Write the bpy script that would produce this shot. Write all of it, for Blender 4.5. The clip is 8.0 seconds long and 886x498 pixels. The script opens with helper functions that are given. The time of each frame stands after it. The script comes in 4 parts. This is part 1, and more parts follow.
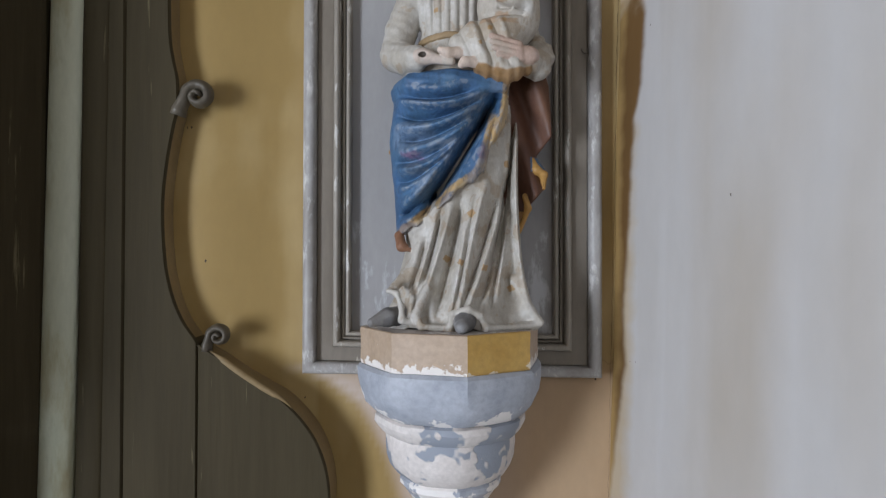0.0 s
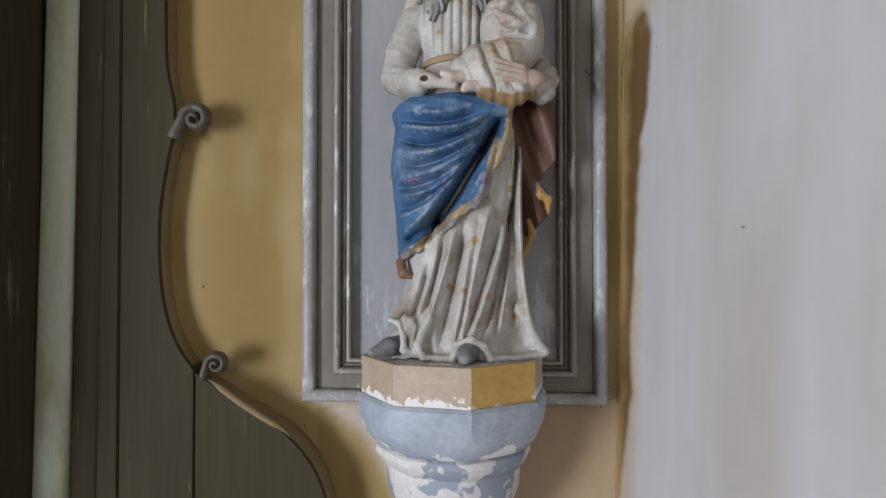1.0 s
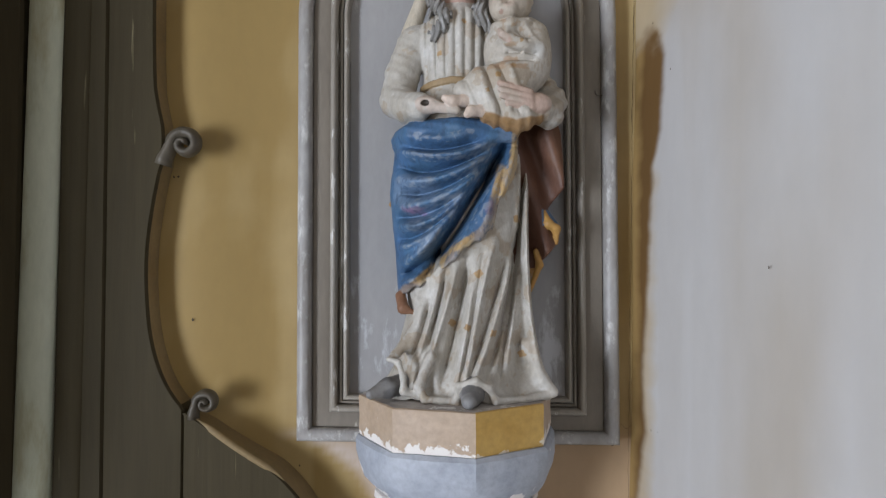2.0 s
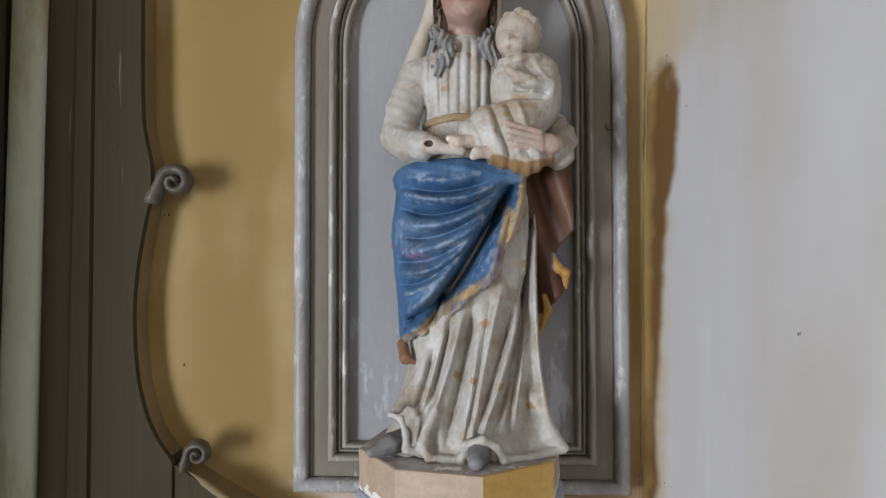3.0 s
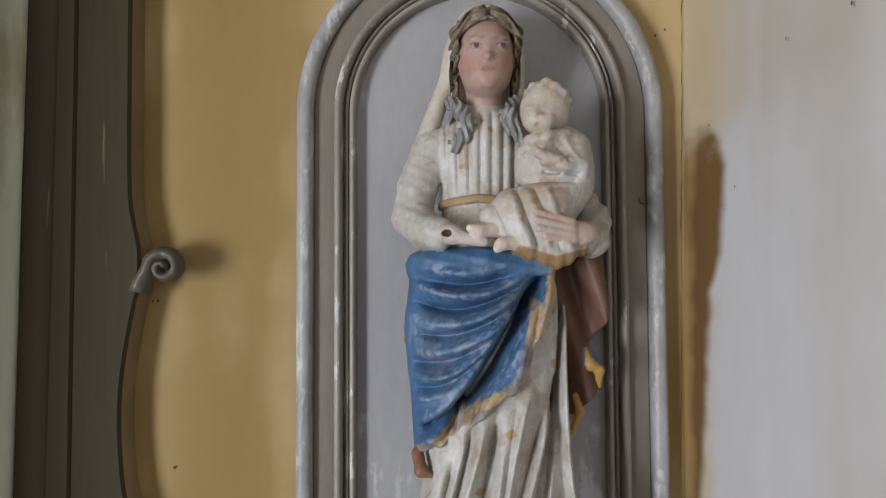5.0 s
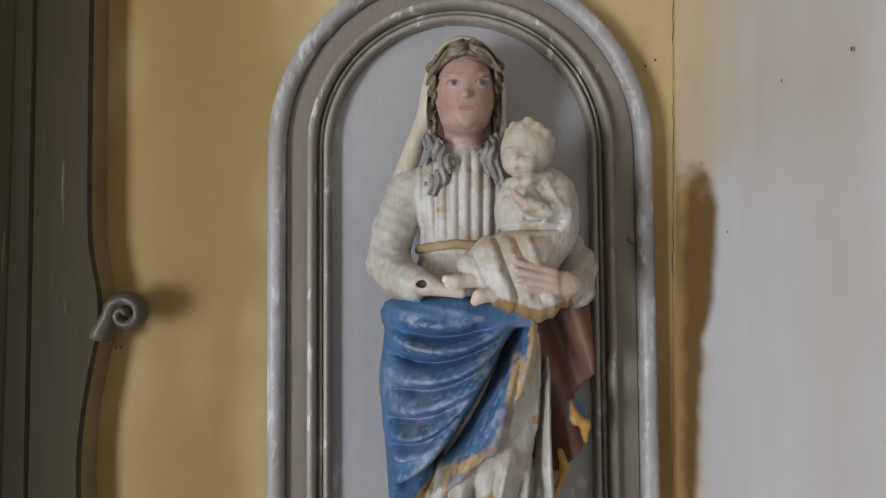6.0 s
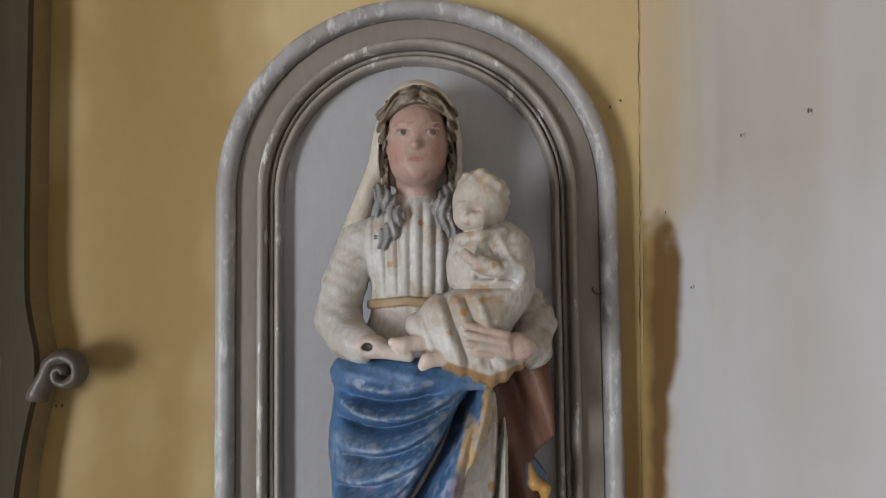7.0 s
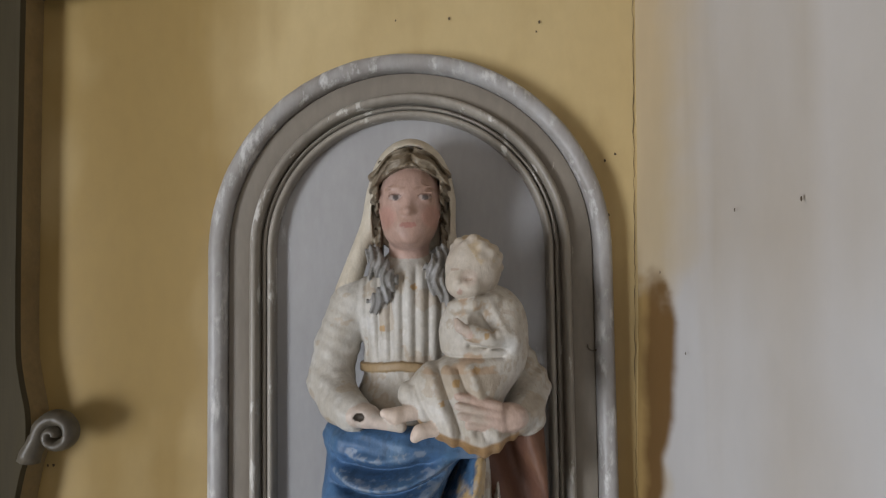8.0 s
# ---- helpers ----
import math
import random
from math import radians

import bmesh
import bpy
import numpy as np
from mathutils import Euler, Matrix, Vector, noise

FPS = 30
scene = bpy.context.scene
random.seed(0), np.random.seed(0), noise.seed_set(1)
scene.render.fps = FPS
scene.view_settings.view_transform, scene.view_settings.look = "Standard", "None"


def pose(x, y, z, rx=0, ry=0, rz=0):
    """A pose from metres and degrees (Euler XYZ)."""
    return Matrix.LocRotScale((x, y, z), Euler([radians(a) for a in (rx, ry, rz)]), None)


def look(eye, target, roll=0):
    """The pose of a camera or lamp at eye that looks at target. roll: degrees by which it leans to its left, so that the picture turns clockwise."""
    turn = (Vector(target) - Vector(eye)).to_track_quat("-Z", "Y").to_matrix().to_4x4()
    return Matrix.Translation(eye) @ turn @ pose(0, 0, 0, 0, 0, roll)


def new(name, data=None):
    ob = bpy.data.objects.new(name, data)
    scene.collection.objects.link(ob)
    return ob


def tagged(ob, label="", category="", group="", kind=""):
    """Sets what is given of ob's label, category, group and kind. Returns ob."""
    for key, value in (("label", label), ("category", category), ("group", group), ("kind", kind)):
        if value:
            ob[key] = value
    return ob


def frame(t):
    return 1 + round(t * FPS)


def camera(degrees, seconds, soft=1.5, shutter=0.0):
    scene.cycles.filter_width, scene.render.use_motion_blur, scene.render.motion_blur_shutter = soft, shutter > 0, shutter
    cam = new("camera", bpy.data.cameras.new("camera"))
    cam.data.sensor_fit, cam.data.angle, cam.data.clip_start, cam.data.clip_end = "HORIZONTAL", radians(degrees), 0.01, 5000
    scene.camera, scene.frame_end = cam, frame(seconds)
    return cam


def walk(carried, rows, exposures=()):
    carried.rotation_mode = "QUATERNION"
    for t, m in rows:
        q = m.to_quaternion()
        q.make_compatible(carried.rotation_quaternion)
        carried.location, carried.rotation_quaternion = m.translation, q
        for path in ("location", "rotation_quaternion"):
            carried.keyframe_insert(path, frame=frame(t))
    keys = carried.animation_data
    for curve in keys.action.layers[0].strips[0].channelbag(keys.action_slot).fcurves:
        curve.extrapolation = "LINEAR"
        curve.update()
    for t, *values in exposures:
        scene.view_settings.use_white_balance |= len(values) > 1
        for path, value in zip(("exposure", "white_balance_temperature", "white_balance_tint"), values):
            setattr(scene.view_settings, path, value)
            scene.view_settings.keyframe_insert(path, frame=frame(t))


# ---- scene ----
cam = camera(70.0, 8.0, soft=1.25)
PATH = [
    (0, (-0.024, -1.302, 1.533), (-0.015, 0.698, 1.558), 0.1),
    (0.5, (-0.027, -1.297, 1.556), (-0.017, 0.703, 1.584), 0.1),
    (1, (-0.028, -1.278, 1.576), (-0.02, 0.722, 1.611), 0.0),
    (2.5, (-0.031, -1.188, 1.656), (-0.028, 0.811, 1.721), -0.1),
    (3, (-0.041, -1.166, 1.702), (-0.027, 0.833, 1.751), -0.1),
    (3.5, (-0.043, -1.142, 1.739), (-0.034, 0.858, 1.787), -0.2),
    (4, (-0.058, -1.115, 1.772), (-0.042, 0.884, 1.827), -0.3),
    (4.5, (-0.065, -1.087, 1.8), (-0.06, 0.912, 1.875), -0.3),
    (6, (-0.03, -1.012, 1.9), (-0.025, 0.986, 1.981), -0.4),
    (6.5, (0.006, -0.988, 1.928), (0.015, 1.01, 2.031), -0.5),
    (7, (0.035, -0.974, 1.967), (0.043, 1.023, 2.069), -0.7),
    (7.5, (0.043, -0.973, 2.009), (0.054, 1.024, 2.11), -0.8),
    (8, (0.046, -0.973, 2.051), (0.053, 1.024, 2.154), -0.8),
]
EXPOSURES = [(0.0, -0.02, 6080, 13), (3.5, 0.08, 6260, 13), (6.0, -0.02, 6380, 14), (8.0, -0.14, 6500, 13)]
KEY, DOOR, FILL = 20.0, 215.0, 36.0
walk(cam, [(t, look(eye, target, roll)) for t, eye, target, roll in PATH], EXPOSURES)

# ---- daylight and added fill ----
world = bpy.data.worlds.new("sky")
scene.world = world
world.use_nodes = True
wn = world.node_tree
sky = wn.nodes.new("ShaderNodeTexSky")
sky.sky_type, sky.sun_disc = "NISHITA", False
sky.sun_elevation, sky.sun_rotation = radians(35), radians(200)
wn.links.new(sky.outputs["Color"], wn.nodes["Background"].inputs["Color"])
wn.nodes["Background"].inputs["Strength"].default_value = 0.1


def area_light(name, eye, target, w, h, watts, color):
    data = bpy.data.lights.new(name, "AREA")
    data.shape, data.size, data.size_y, data.energy, data.color = "RECTANGLE", w, h, watts, color
    ob = new(name, data)
    ob.matrix_world = look(eye, target)
    return ob


area_light("nave_window_light", (-3.42, -2.20, 3.70), (0.0, -0.3, 1.9), 1.0, 2.0, KEY, (1.0, 0.90, 0.78))
area_light("door_light", (-3.42, -3.60, 1.05), (0.0, -0.4, 1.5), 1.0, 1.9, DOOR, (0.88, 0.94, 1.0))
# added frontal fill; the south wall behind it has no window
area_light("rear_fill_light", (-0.6, -5.92, 2.9), (-0.6, 0.0, 1.6), 2.4, 2.2, FILL, (1.0, 0.90, 0.77))


# ---- materials ----
def material(name, color, second=None, scale=8.0, rough=0.6, bump=0.15, stretch=(1, 1, 1), chip=None, chip_amount=0.0, chip_scale=30.0, fine=90.0, attribute=None, grainy=0.35, chip_soft=0.015, band=None, chip_detail=6.0, spec=0.35):
    """A painted or plastered surface: broad mottling, fine grain, and chips down to another colour."""
    m = bpy.data.materials.new(name)
    m.use_nodes = True
    nt = m.node_tree
    N, L = nt.nodes.new, nt.links.new
    b = nt.nodes["Principled BSDF"]
    geo = N("ShaderNodeNewGeometry")
    mp = N("ShaderNodeMapping")
    mp.inputs["Scale"].default_value = stretch
    L(geo.outputs["Position"], mp.inputs["Vector"])

    def tex(s, detail=5.0, r=0.6):
        n = N("ShaderNodeTexNoise")
        n.inputs["Scale"].default_value, n.inputs["Detail"].default_value, n.inputs["Roughness"].default_value = s, detail, r
        L(mp.outputs["Vector"], n.inputs["Vector"])
        return n.outputs["Fac"]

    def ramp(v, lo, hi):
        n = N("ShaderNodeMapRange")
        n.inputs["From Min"].default_value, n.inputs["From Max"].default_value = lo, hi
        L(v, n.inputs["Value"])
        return n.outputs["Result"]

    def mix(f, a, c, kind="MIX"):
        n = N("ShaderNodeMix")
        n.data_type, n.blend_type = "RGBA", kind
        for key, v in ((0, f), (6, a), (7, c)):
            if isinstance(v, (int, float)):
                n.inputs[key].default_value = v
            elif isinstance(v, tuple):
                n.inputs[key].default_value = (*v, 1)
            else:
                L(v, n.inputs[key])
        return n.outputs[2]

    second = second or tuple(c * 0.75 for c in color)
    if attribute:
        a = N("ShaderNodeAttribute")
        a.attribute_name = attribute
        base = mix(ramp(tex(scale), 0.35, 0.7), a.outputs["Color"], mix(1.0, a.outputs["Color"], second, "MULTIPLY"))
    else:
        base = mix(ramp(tex(scale), 0.35, 0.68), color, second)
    grain = tex(fine, 3.0)
    base = mix(grainy, base, mix(1.0, base, mix(ramp(grain, 0.3, 0.7), (0.6, 0.6, 0.6), (1.15, 1.15, 1.15)), "MULTIPLY"))
    height = grain
    if chip:
        field = tex(chip_scale, chip_detail, 0.65)
        if band:
            sep = N("ShaderNodeSeparateXYZ")
            L(geo.outputs["Position"], sep.inputs[0])
            near = ramp(sep.outputs["Z"], band[0], band[1])
            add = N("ShaderNodeMath")
            add.operation = "MULTIPLY_ADD"
            L(near, add.inputs[0])
            add.inputs[1].default_value = band[2]
            L(field, add.inputs[2])
            field = add.outputs[0]
        c = ramp(field, 1.0 - chip_amount - chip_soft, 1.0 - chip_amount + chip_soft)
        base = mix(c, base, chip)
        hm = N("ShaderNodeMath")
        hm.operation = "MULTIPLY_ADD"
        L(c, hm.inputs[0])
        hm.inputs[1].default_value = -0.8
        L(grain, hm.inputs[2])
        height = hm.outputs[0]
    L(base, b.inputs["Base Color"])
    rr = N("ShaderNodeMapRange")
    rr.inputs["To Min"].default_value, rr.inputs["To Max"].default_value = max(rough - 0.12, 0.05), min(rough + 0.12, 1)
    L(grain, rr.inputs["Value"])
    L(rr.outputs["Result"], b.inputs["Roughness"])
    b.inputs["Specular IOR Level"].default_value = spec
    bp = N("ShaderNodeBump")
    bp.inputs["Strength"].default_value, bp.inputs["Distance"].default_value = bump, 0.002
    L(height, bp.inputs["Height"])
    L(bp.outputs["Normal"], b.inputs["Normal"])
    return m


OCHRE = material("ochre_limewash", (0.44, 0.3, 0.13), (0.93, 0.91, 0.87), 2.2, 0.6, 0.12, (1, 1, 0.5), None, 0, 1, 50, attribute="paint", grainy=0.12)
SIDE = material("white_limewash", (0.8, 0.8, 0.8), (0.95, 0.93, 0.90), 1.3, 0.75, 0.10, (1, 1, 0.6), None, 0, 1, 30, attribute="paint", grainy=0.08)
PLASTER = material("plain_plaster", (0.27, 0.255, 0.235), (0.23, 0.215, 0.20), 2.0, 0.8, 0.2)
STONE = material("stone_floor", (0.17, 0.155, 0.135), (0.13, 0.12, 0.10), 4.0, 0.6, 0.3)
BOARD = material("dark_stained_boards", (0.070, 0.057, 0.033), (0.046, 0.037, 0.021), 9.0, 0.62, 0.35, (1, 1, 0.06), (0.17, 0.145, 0.085), 0.34, 42, 120, chip_soft=0.03, grainy=0.25, spec=0.07)
BOARD_EDGE = material("ochre_board_edge", (0.27, 0.195, 0.095), (0.20, 0.14, 0.065), 6.0, 0.6, 0.2)
VOLUTE = material("grey_brown_carving", (0.115, 0.098, 0.072), (0.08, 0.068, 0.05), 30.0, 0.42, 0.3, (1, 1, 1), (0.42, 0.37, 0.30), 0.31, 60)
GREEN = material("grey_green_paint", (0.52, 0.54, 0.43), (0.44, 0.46, 0.34), 3.0, 0.5, 0.15, (1, 1, 0.3), (0.27, 0.215, 0.10), 0.36, 6.0, grainy=0.2, chip_soft=0.08)
FIELD = material("taupe_paint", (0.235, 0.205, 0.165), (0.19, 0.165, 0.135), 7.0, 0.45, 0.2, (1, 1, 0.35), (0.42, 0.39, 0.33), 0.33, 22, grainy=0.25)
RIM = material("worn_grey_moulding", (0.40, 0.39, 0.38), (0.275, 0.255, 0.235), 14.0, 0.42, 0.35, (1, 1, 0.45), (0.54, 0.53, 0.51), 0.40, 42, chip_soft=0.05)
BEAD = material("grey_bead_paint", (0.33, 0.30, 0.255), (0.23, 0.205, 0.17), 12.0, 0.4, 0.2, (1, 1, 0.25), (0.54, 0.52, 0.48), 0.38, 40)
PANEL = material("blue_grey_panel", (0.36, 0.355, 0.355), (0.305, 0.30, 0.30), 3.5, 0.45, 0.12, (1, 1, 0.35), (0.50, 0.51, 0.53), 0.33, 13, grainy=0.15, chip_soft=0.03, band=(1.75, 1.40, 0.10))
SLAB_TAN = material("tan_slab_paint", (0.46, 0.355, 0.265), (0.39, 0.29, 0.20), 14.0, 0.55, 0.3, (1, 1, 1), (0.74, 0.70, 0.66), 0.32, 40, band=(1.366, 1.336, 0.32))
SLAB_TOP = material("dusty_slab_top", (0.42, 0.385, 0.35), (0.30, 0.27, 0.25), 18.0, 0.7, 0.3, (1, 1, 1), (0.62, 0.60, 0.57), 0.40, 26)
SLAB_OCHRE = material("yellow_slab_paint", (0.55, 0.355, 0.105), (0.47, 0.285, 0.07), 14.0, 0.5, 0.25, (1, 1, 1), (0.70, 0.62, 0.50), 0.29, 45, band=(1.352, 1.336, 0.18))
BLUE_GREY = material("blue_grey_distemper", (0.42, 0.445, 0.495), (0.31, 0.335, 0.385), 16.0, 0.6, 0.45, (1, 1, 1), (0.76, 0.73, 0.70), 0.335, 20, band=(1.285, 1.248, 0.17), chip_detail=3.5)
FLAKED = material("flaked_white_plaster", (0.66, 0.62, 0.59), (0.60, 0.55, 0.52), 10.0, 0.7, 0.5, (1, 1, 1), (0.27, 0.295, 0.34), 0.48, 12, chip_detail=3.0)
CRACK = material("crack_shadow", (0.09, 0.065, 0.04), None, 20, 0.9, 0.1)
FIGURE = material("painted_wood", (1, 1, 1), (0.80, 0.76, 0.70), 26.0, 0.50, 0.5, (1, 1, 0.6), None, 0, 1, 150, attribute="paint", spec=0.35)


# ---- mesh helpers ----
def finish(name, bm, mats, parent=None, label="", smooth=False):
    me = bpy.data.meshes.new(name)
    bmesh.ops.recalc_face_normals(bm, faces=bm.faces)
    bm.to_mesh(me)
    bm.free()
    for m in mats if isinstance(mats, (list, tuple)) else [mats]:
        me.materials.append(m)
    if smooth:
        me.polygons.foreach_set("use_smooth", [True] * len(me.polygons))
    ob = new(name, me)
    if parent:
        ob.parent = parent
    if label:
        tagged(ob, label)
    return ob


part = finish


def box(bm, lo, hi, bevel=0.0):
    r = bmesh.ops.create_cube(bm, size=1.0)
    m = Matrix.LocRotScale([(a + b) / 2 for a, b in zip(lo, hi)], None, [b - a for a, b in zip(lo, hi)])
    bmesh.ops.transform(bm, matrix=m, verts=r["verts"])
    if bevel:
        es = list({e for v in r["verts"] for e in v.link_edges})
        bmesh.ops.bevel(bm, geom=es, offset=bevel, segments=2, affect="EDGES")


def empty(name, at, label, category, **more):
    ob = new(name)
    ob.location = at
    return tagged(ob, label, category, **more)


def adopt(ob, thing):
    """Hang a part, built in world places, under its thing."""
    ob.parent = thing
    ob.matrix_parent_inverse = Matrix.Translation(thing.location).inverted()
    return ob


def plain_wall(name, lo, hi, mat, label, category="wall"):
    bm = bmesh.new()
    box(bm, lo, hi)
    return tagged(finish(name, bm, mat), label, category, kind="structure")


# ---- the chapel ----


def wall_y(x):
    """Face of the uneven north wall: it comes forward towards the altar."""
    u = min(max((-0.31 - x) / 0.22, 0.0), 1.0)
    return -0.032 * u * u * (3 - 2 * u)


def build_north_wall():
    bm = bmesh.new()
    xs = [-3.7, -2.0, -1.2, -0.8] + [-0.7 + 0.01 * k for k in range(108)] + [0.75]
    zs = [0.0, 0.5] + [0.9 + 0.015 * k for k in range(118)] + [3.2, 5.0]
    g = [[bm.verts.new((x, wall_y(x) + (0.0015 * noise.noise((x * 5, z * 4, 2.0)) if -0.7 < x < 0.36 else 0) - 0.0, z)) for z in zs] for x in xs]
    for a, b in zip(g, g[1:]):
        for i in range(len(zs) - 1):
            bm.faces.new((a[i], b[i], b[i + 1], a[i + 1]))
    ob = finish("wall_north", bm, OCHRE, None, "", True)
    ochre, deep, pale, blush, lit_edge, tan = (np.array(c) for c in ((0.325, 0.222, 0.078), (0.27, 0.175, 0.052), (0.54, 0.42, 0.215), (0.50, 0.39, 0.31), (0.62, 0.56, 0.52), (0.47, 0.335, 0.215)))
    cols = []
    for v in ob.data.vertices:
        x, z = v.co.x, v.co.z
        n1, n2 = (noise.fractal((x * k, z * k * 0.6, 3.0 + k), 1.0, 2.0, 4) for k in (3.0, 7.0))
        streak = noise.fractal((x * 34, z * 2.2, 8.0), 1.0, 2.0, 3)
        c = ochre + (deep - ochre) * min(max(0.4 * n1 + 0.15, 0), 1)
        # paler up high and at the corner: cream paint mixed with painted-in light
        high = min(max((z - 2.02) / 0.35, 0), 1) * min(max((x + 0.36) / 0.25, 0), 1)
        corner = min(max((x - 0.24) / 0.08, 0), 1)
        # strip beside the panel: brightness of the wall's bend put into the colour
        strip = min(max((x + 0.358 + 0.006 * n2) / 0.022, 0), 1) * min(max((2.2 - z) / 0.2, 0), 1) if x < -0.28 else 0.0
        c = c + (pale - c) * min(max(0.4 * n2 + 0.55 * n1 + 0.75 * high + 0.50 * corner + 0.22 * strip + 0.10 * streak, 0), 0.95)
        # pinkish wash below the panel, cut off along the wing's painted-in shadow edge
        shade_edge = np.interp(z, (1.0, 1.134, 1.227, 1.285, 1.31, 1.33), (-0.11, -0.145, -0.204, -0.273, -0.36, -0.40)) + 0.012 * n2
        low = min(max((1.322 + 0.015 * n2 - z) / 0.04, 0), 1) * min(max((x - shade_edge) / 0.03, 0), 1)
        side = min(max((x - 0.05) / 0.12, 0), 1)
        c = c + (blush + (tan - blush) * side - c) * (0.9 * low)
        # brightest just past that edge: light painted into the colour
        c = c + (lit_edge - c) * low * max(0.0, 1 - abs(x - shade_edge - 0.035) / 0.045) * (0.40 + 0.3 * n1)
        cols.extend((*c, 1.0))
    a = ob.data.color_attributes.new("paint", "FLOAT_COLOR", "POINT")
    a.data.foreach_set("color", np.array(cols, np.float32))
    tagged(ob, "ochre limewashed wall with worn pale patches and painted-in light", "wall", kind="structure")
    bm = bmesh.new()
    box(bm, (-3.7, 0.05, 0.0), (0.75, 0.3, 5.0))
    finish("wall_core", bm, PLASTER, ob)


build_north_wall()
plain_wall("wall_south", (-3.7, -6.3, 0.0), (1.6, -6.0, 5.0), PLASTER, "plain plastered wall")
plain_wall("floor", (-3.7, -6.3, -0.2), (1.6, 0.3, 0.0), STONE, "worn grey stone floor", "floor")
plain_wall("ceiling", (-3.7, -6.3, 5.0), (1.6, 0.3, 5.2), PLASTER, "plain plastered ceiling", "ceiling")
# west wall with the opening of the window that lights the niche
bm = bmesh.new()
box(bm, (-3.8, -6.3, 0.0), (-3.5, -4.15, 5.0))
box(bm, (-3.8, -4.15, 2.10), (-3.5, -3.05, 5.0))
box(bm, (-3.8, -3.05, 0.0), (-3.5, -2.73, 5.0))
box(bm, (-3.8, -2.73, 0.0), (-3.5, -1.67, 2.65))
box(bm, (-3.8, -2.73, 4.75), (-3.5, -1.67, 5.0))
box(bm, (-3.8, -1.67, 0.0), (-3.5, 0.3, 5.0))
tagged(finish("wall_west", bm, PLASTER), "plain plastered wall with a doorway and a tall window above", "wall", kind="structure")


def side_x(y, z):
    """Face of the side wall, which splays a little and leans."""
    return 0.347 + 0.022 * (z - 2.05) - 0.105 * y


EDGE_Z = [0.9, 1.04, 1.12, 1.19, 1.26, 1.33, 1.42, 1.52, 1.60, 1.70, 1.80, 1.86, 1.93, 1.99, 2.03, 2.075, 2.10]
EDGE_Y = [0.0, 0.0, 0.020, 0.036, 0.050, 0.060, 0.046, 0.055, 0.070, 0.078, 0.082, 0.112, 0.118, 0.124, 0.116, 0.062, 0.0]


def build_side_wall():
    ys = np.concatenate([np.linspace(0.0, -0.24, 61), np.linspace(-0.27, -1.4, 40), np.linspace(-1.6, -6.2, 24)])
    zs = np.concatenate([np.linspace(0.0, 0.95, 20), np.linspace(0.96, 2.6, 330), np.linspace(2.7, 5.0, 20)])
    Y, Z = np.meshgrid(ys, zs, indexing="ij")
    relief = np.array([[noise.fractal((y * 3.0, z * 1.6, 4.0), 1.0, 2.0, 4) for z in zs] for y in ys])
    X = side_x(Y, Z) + 0.0035 * relief
    ny, nz = Y.shape
    idx = np.arange(ny * nz).reshape(ny, nz)
    quads = np.stack([idx[:-1, :-1], idx[:-1, 1:], idx[1:, 1:], idx[1:, :-1]], -1).reshape(-1, 4)
    me = bpy.data.meshes.new("wall_east")
    me.from_pydata(np.stack([X, Y, Z], -1).reshape(-1, 3).tolist(), [], quads.tolist())
    wobble = np.array([[noise.fractal((y * 9, z * 24.0, 1.0), 1.0, 2.0, 4) for z in zs] for y in ys])
    edge = np.interp(Z, EDGE_Z, EDGE_Y) + 0.007 * wobble
    paint = np.clip((edge + Y) / 0.030 + 0.5, 0, 1) * np.clip((2.085 + 0.05 * wobble - Z) / 0.09, 0, 1)
    paint = paint * paint * (3 - 2 * paint)
    high = np.clip((Z - 1.98) / 0.12, 0, 1)
    wash = np.clip((0.085 + 0.06 * high + 0.02 * wobble + Y) / (0.05 + 0.09 * high) + 0.5, 0, 1)
    stain = np.array([[noise.fractal((y * 4.0, z * 1.1, 7.0), 1.0, 2.0, 4) for z in zs] for y in ys])
    streak = np.array([[noise.fractal((y * 13.0, z * 1.0, 2.0), 1.0, 2.0, 4) for z in zs] for y in ys])
    stain = np.clip(stain * 0.75 + 0.30 * streak + 0.10 + 0.42 * high, 0, 1)
    white, beige, cream, ochre = (np.array(c) for c in ((0.505, 0.495, 0.487), (0.40, 0.345, 0.275), (0.48, 0.385, 0.245), (0.15, 0.082, 0.026)))
    col = white + (beige - white) * (0.85 * stain)[..., None]
    col = col + (np.array((0.56, 0.56, 0.57)) - col) * np.clip(0.7 * streak - 0.05, 0, 0.6)[..., None]
    col = col + (cream - col) * ((0.75 + 0.2 * high) * wash)[..., None]
    near = np.clip((0.026 + 0.012 * wobble + Y) / 0.03 + 0.5, 0, 1)
    tone = ochre + (np.array((0.34, 0.225, 0.085)) - ochre) * near[..., None]
    col = col + (tone - col) * paint[..., None]
    a = me.color_attributes.new("paint", "FLOAT_COLOR", "POINT")
    a.data.foreach_set("color", np.concatenate([col, np.ones((ny, nz, 1))], -1).reshape(-1).astype(np.float32))
    me.materials.append(SIDE)
    me.polygons.foreach_set("use_smooth", [True] * len(me.polygons))
    ob = tagged(new("wall_east", me), "white limewashed side wall with a ragged ochre paint edge", "wall", kind="structure")
    bm = bmesh.new()
    box(bm, (1.25, -6.3, 0.0), (1.55, 0.3, 5.0))
    finish("wall_core", bm, PLASTER, ob)


build_side_wall()


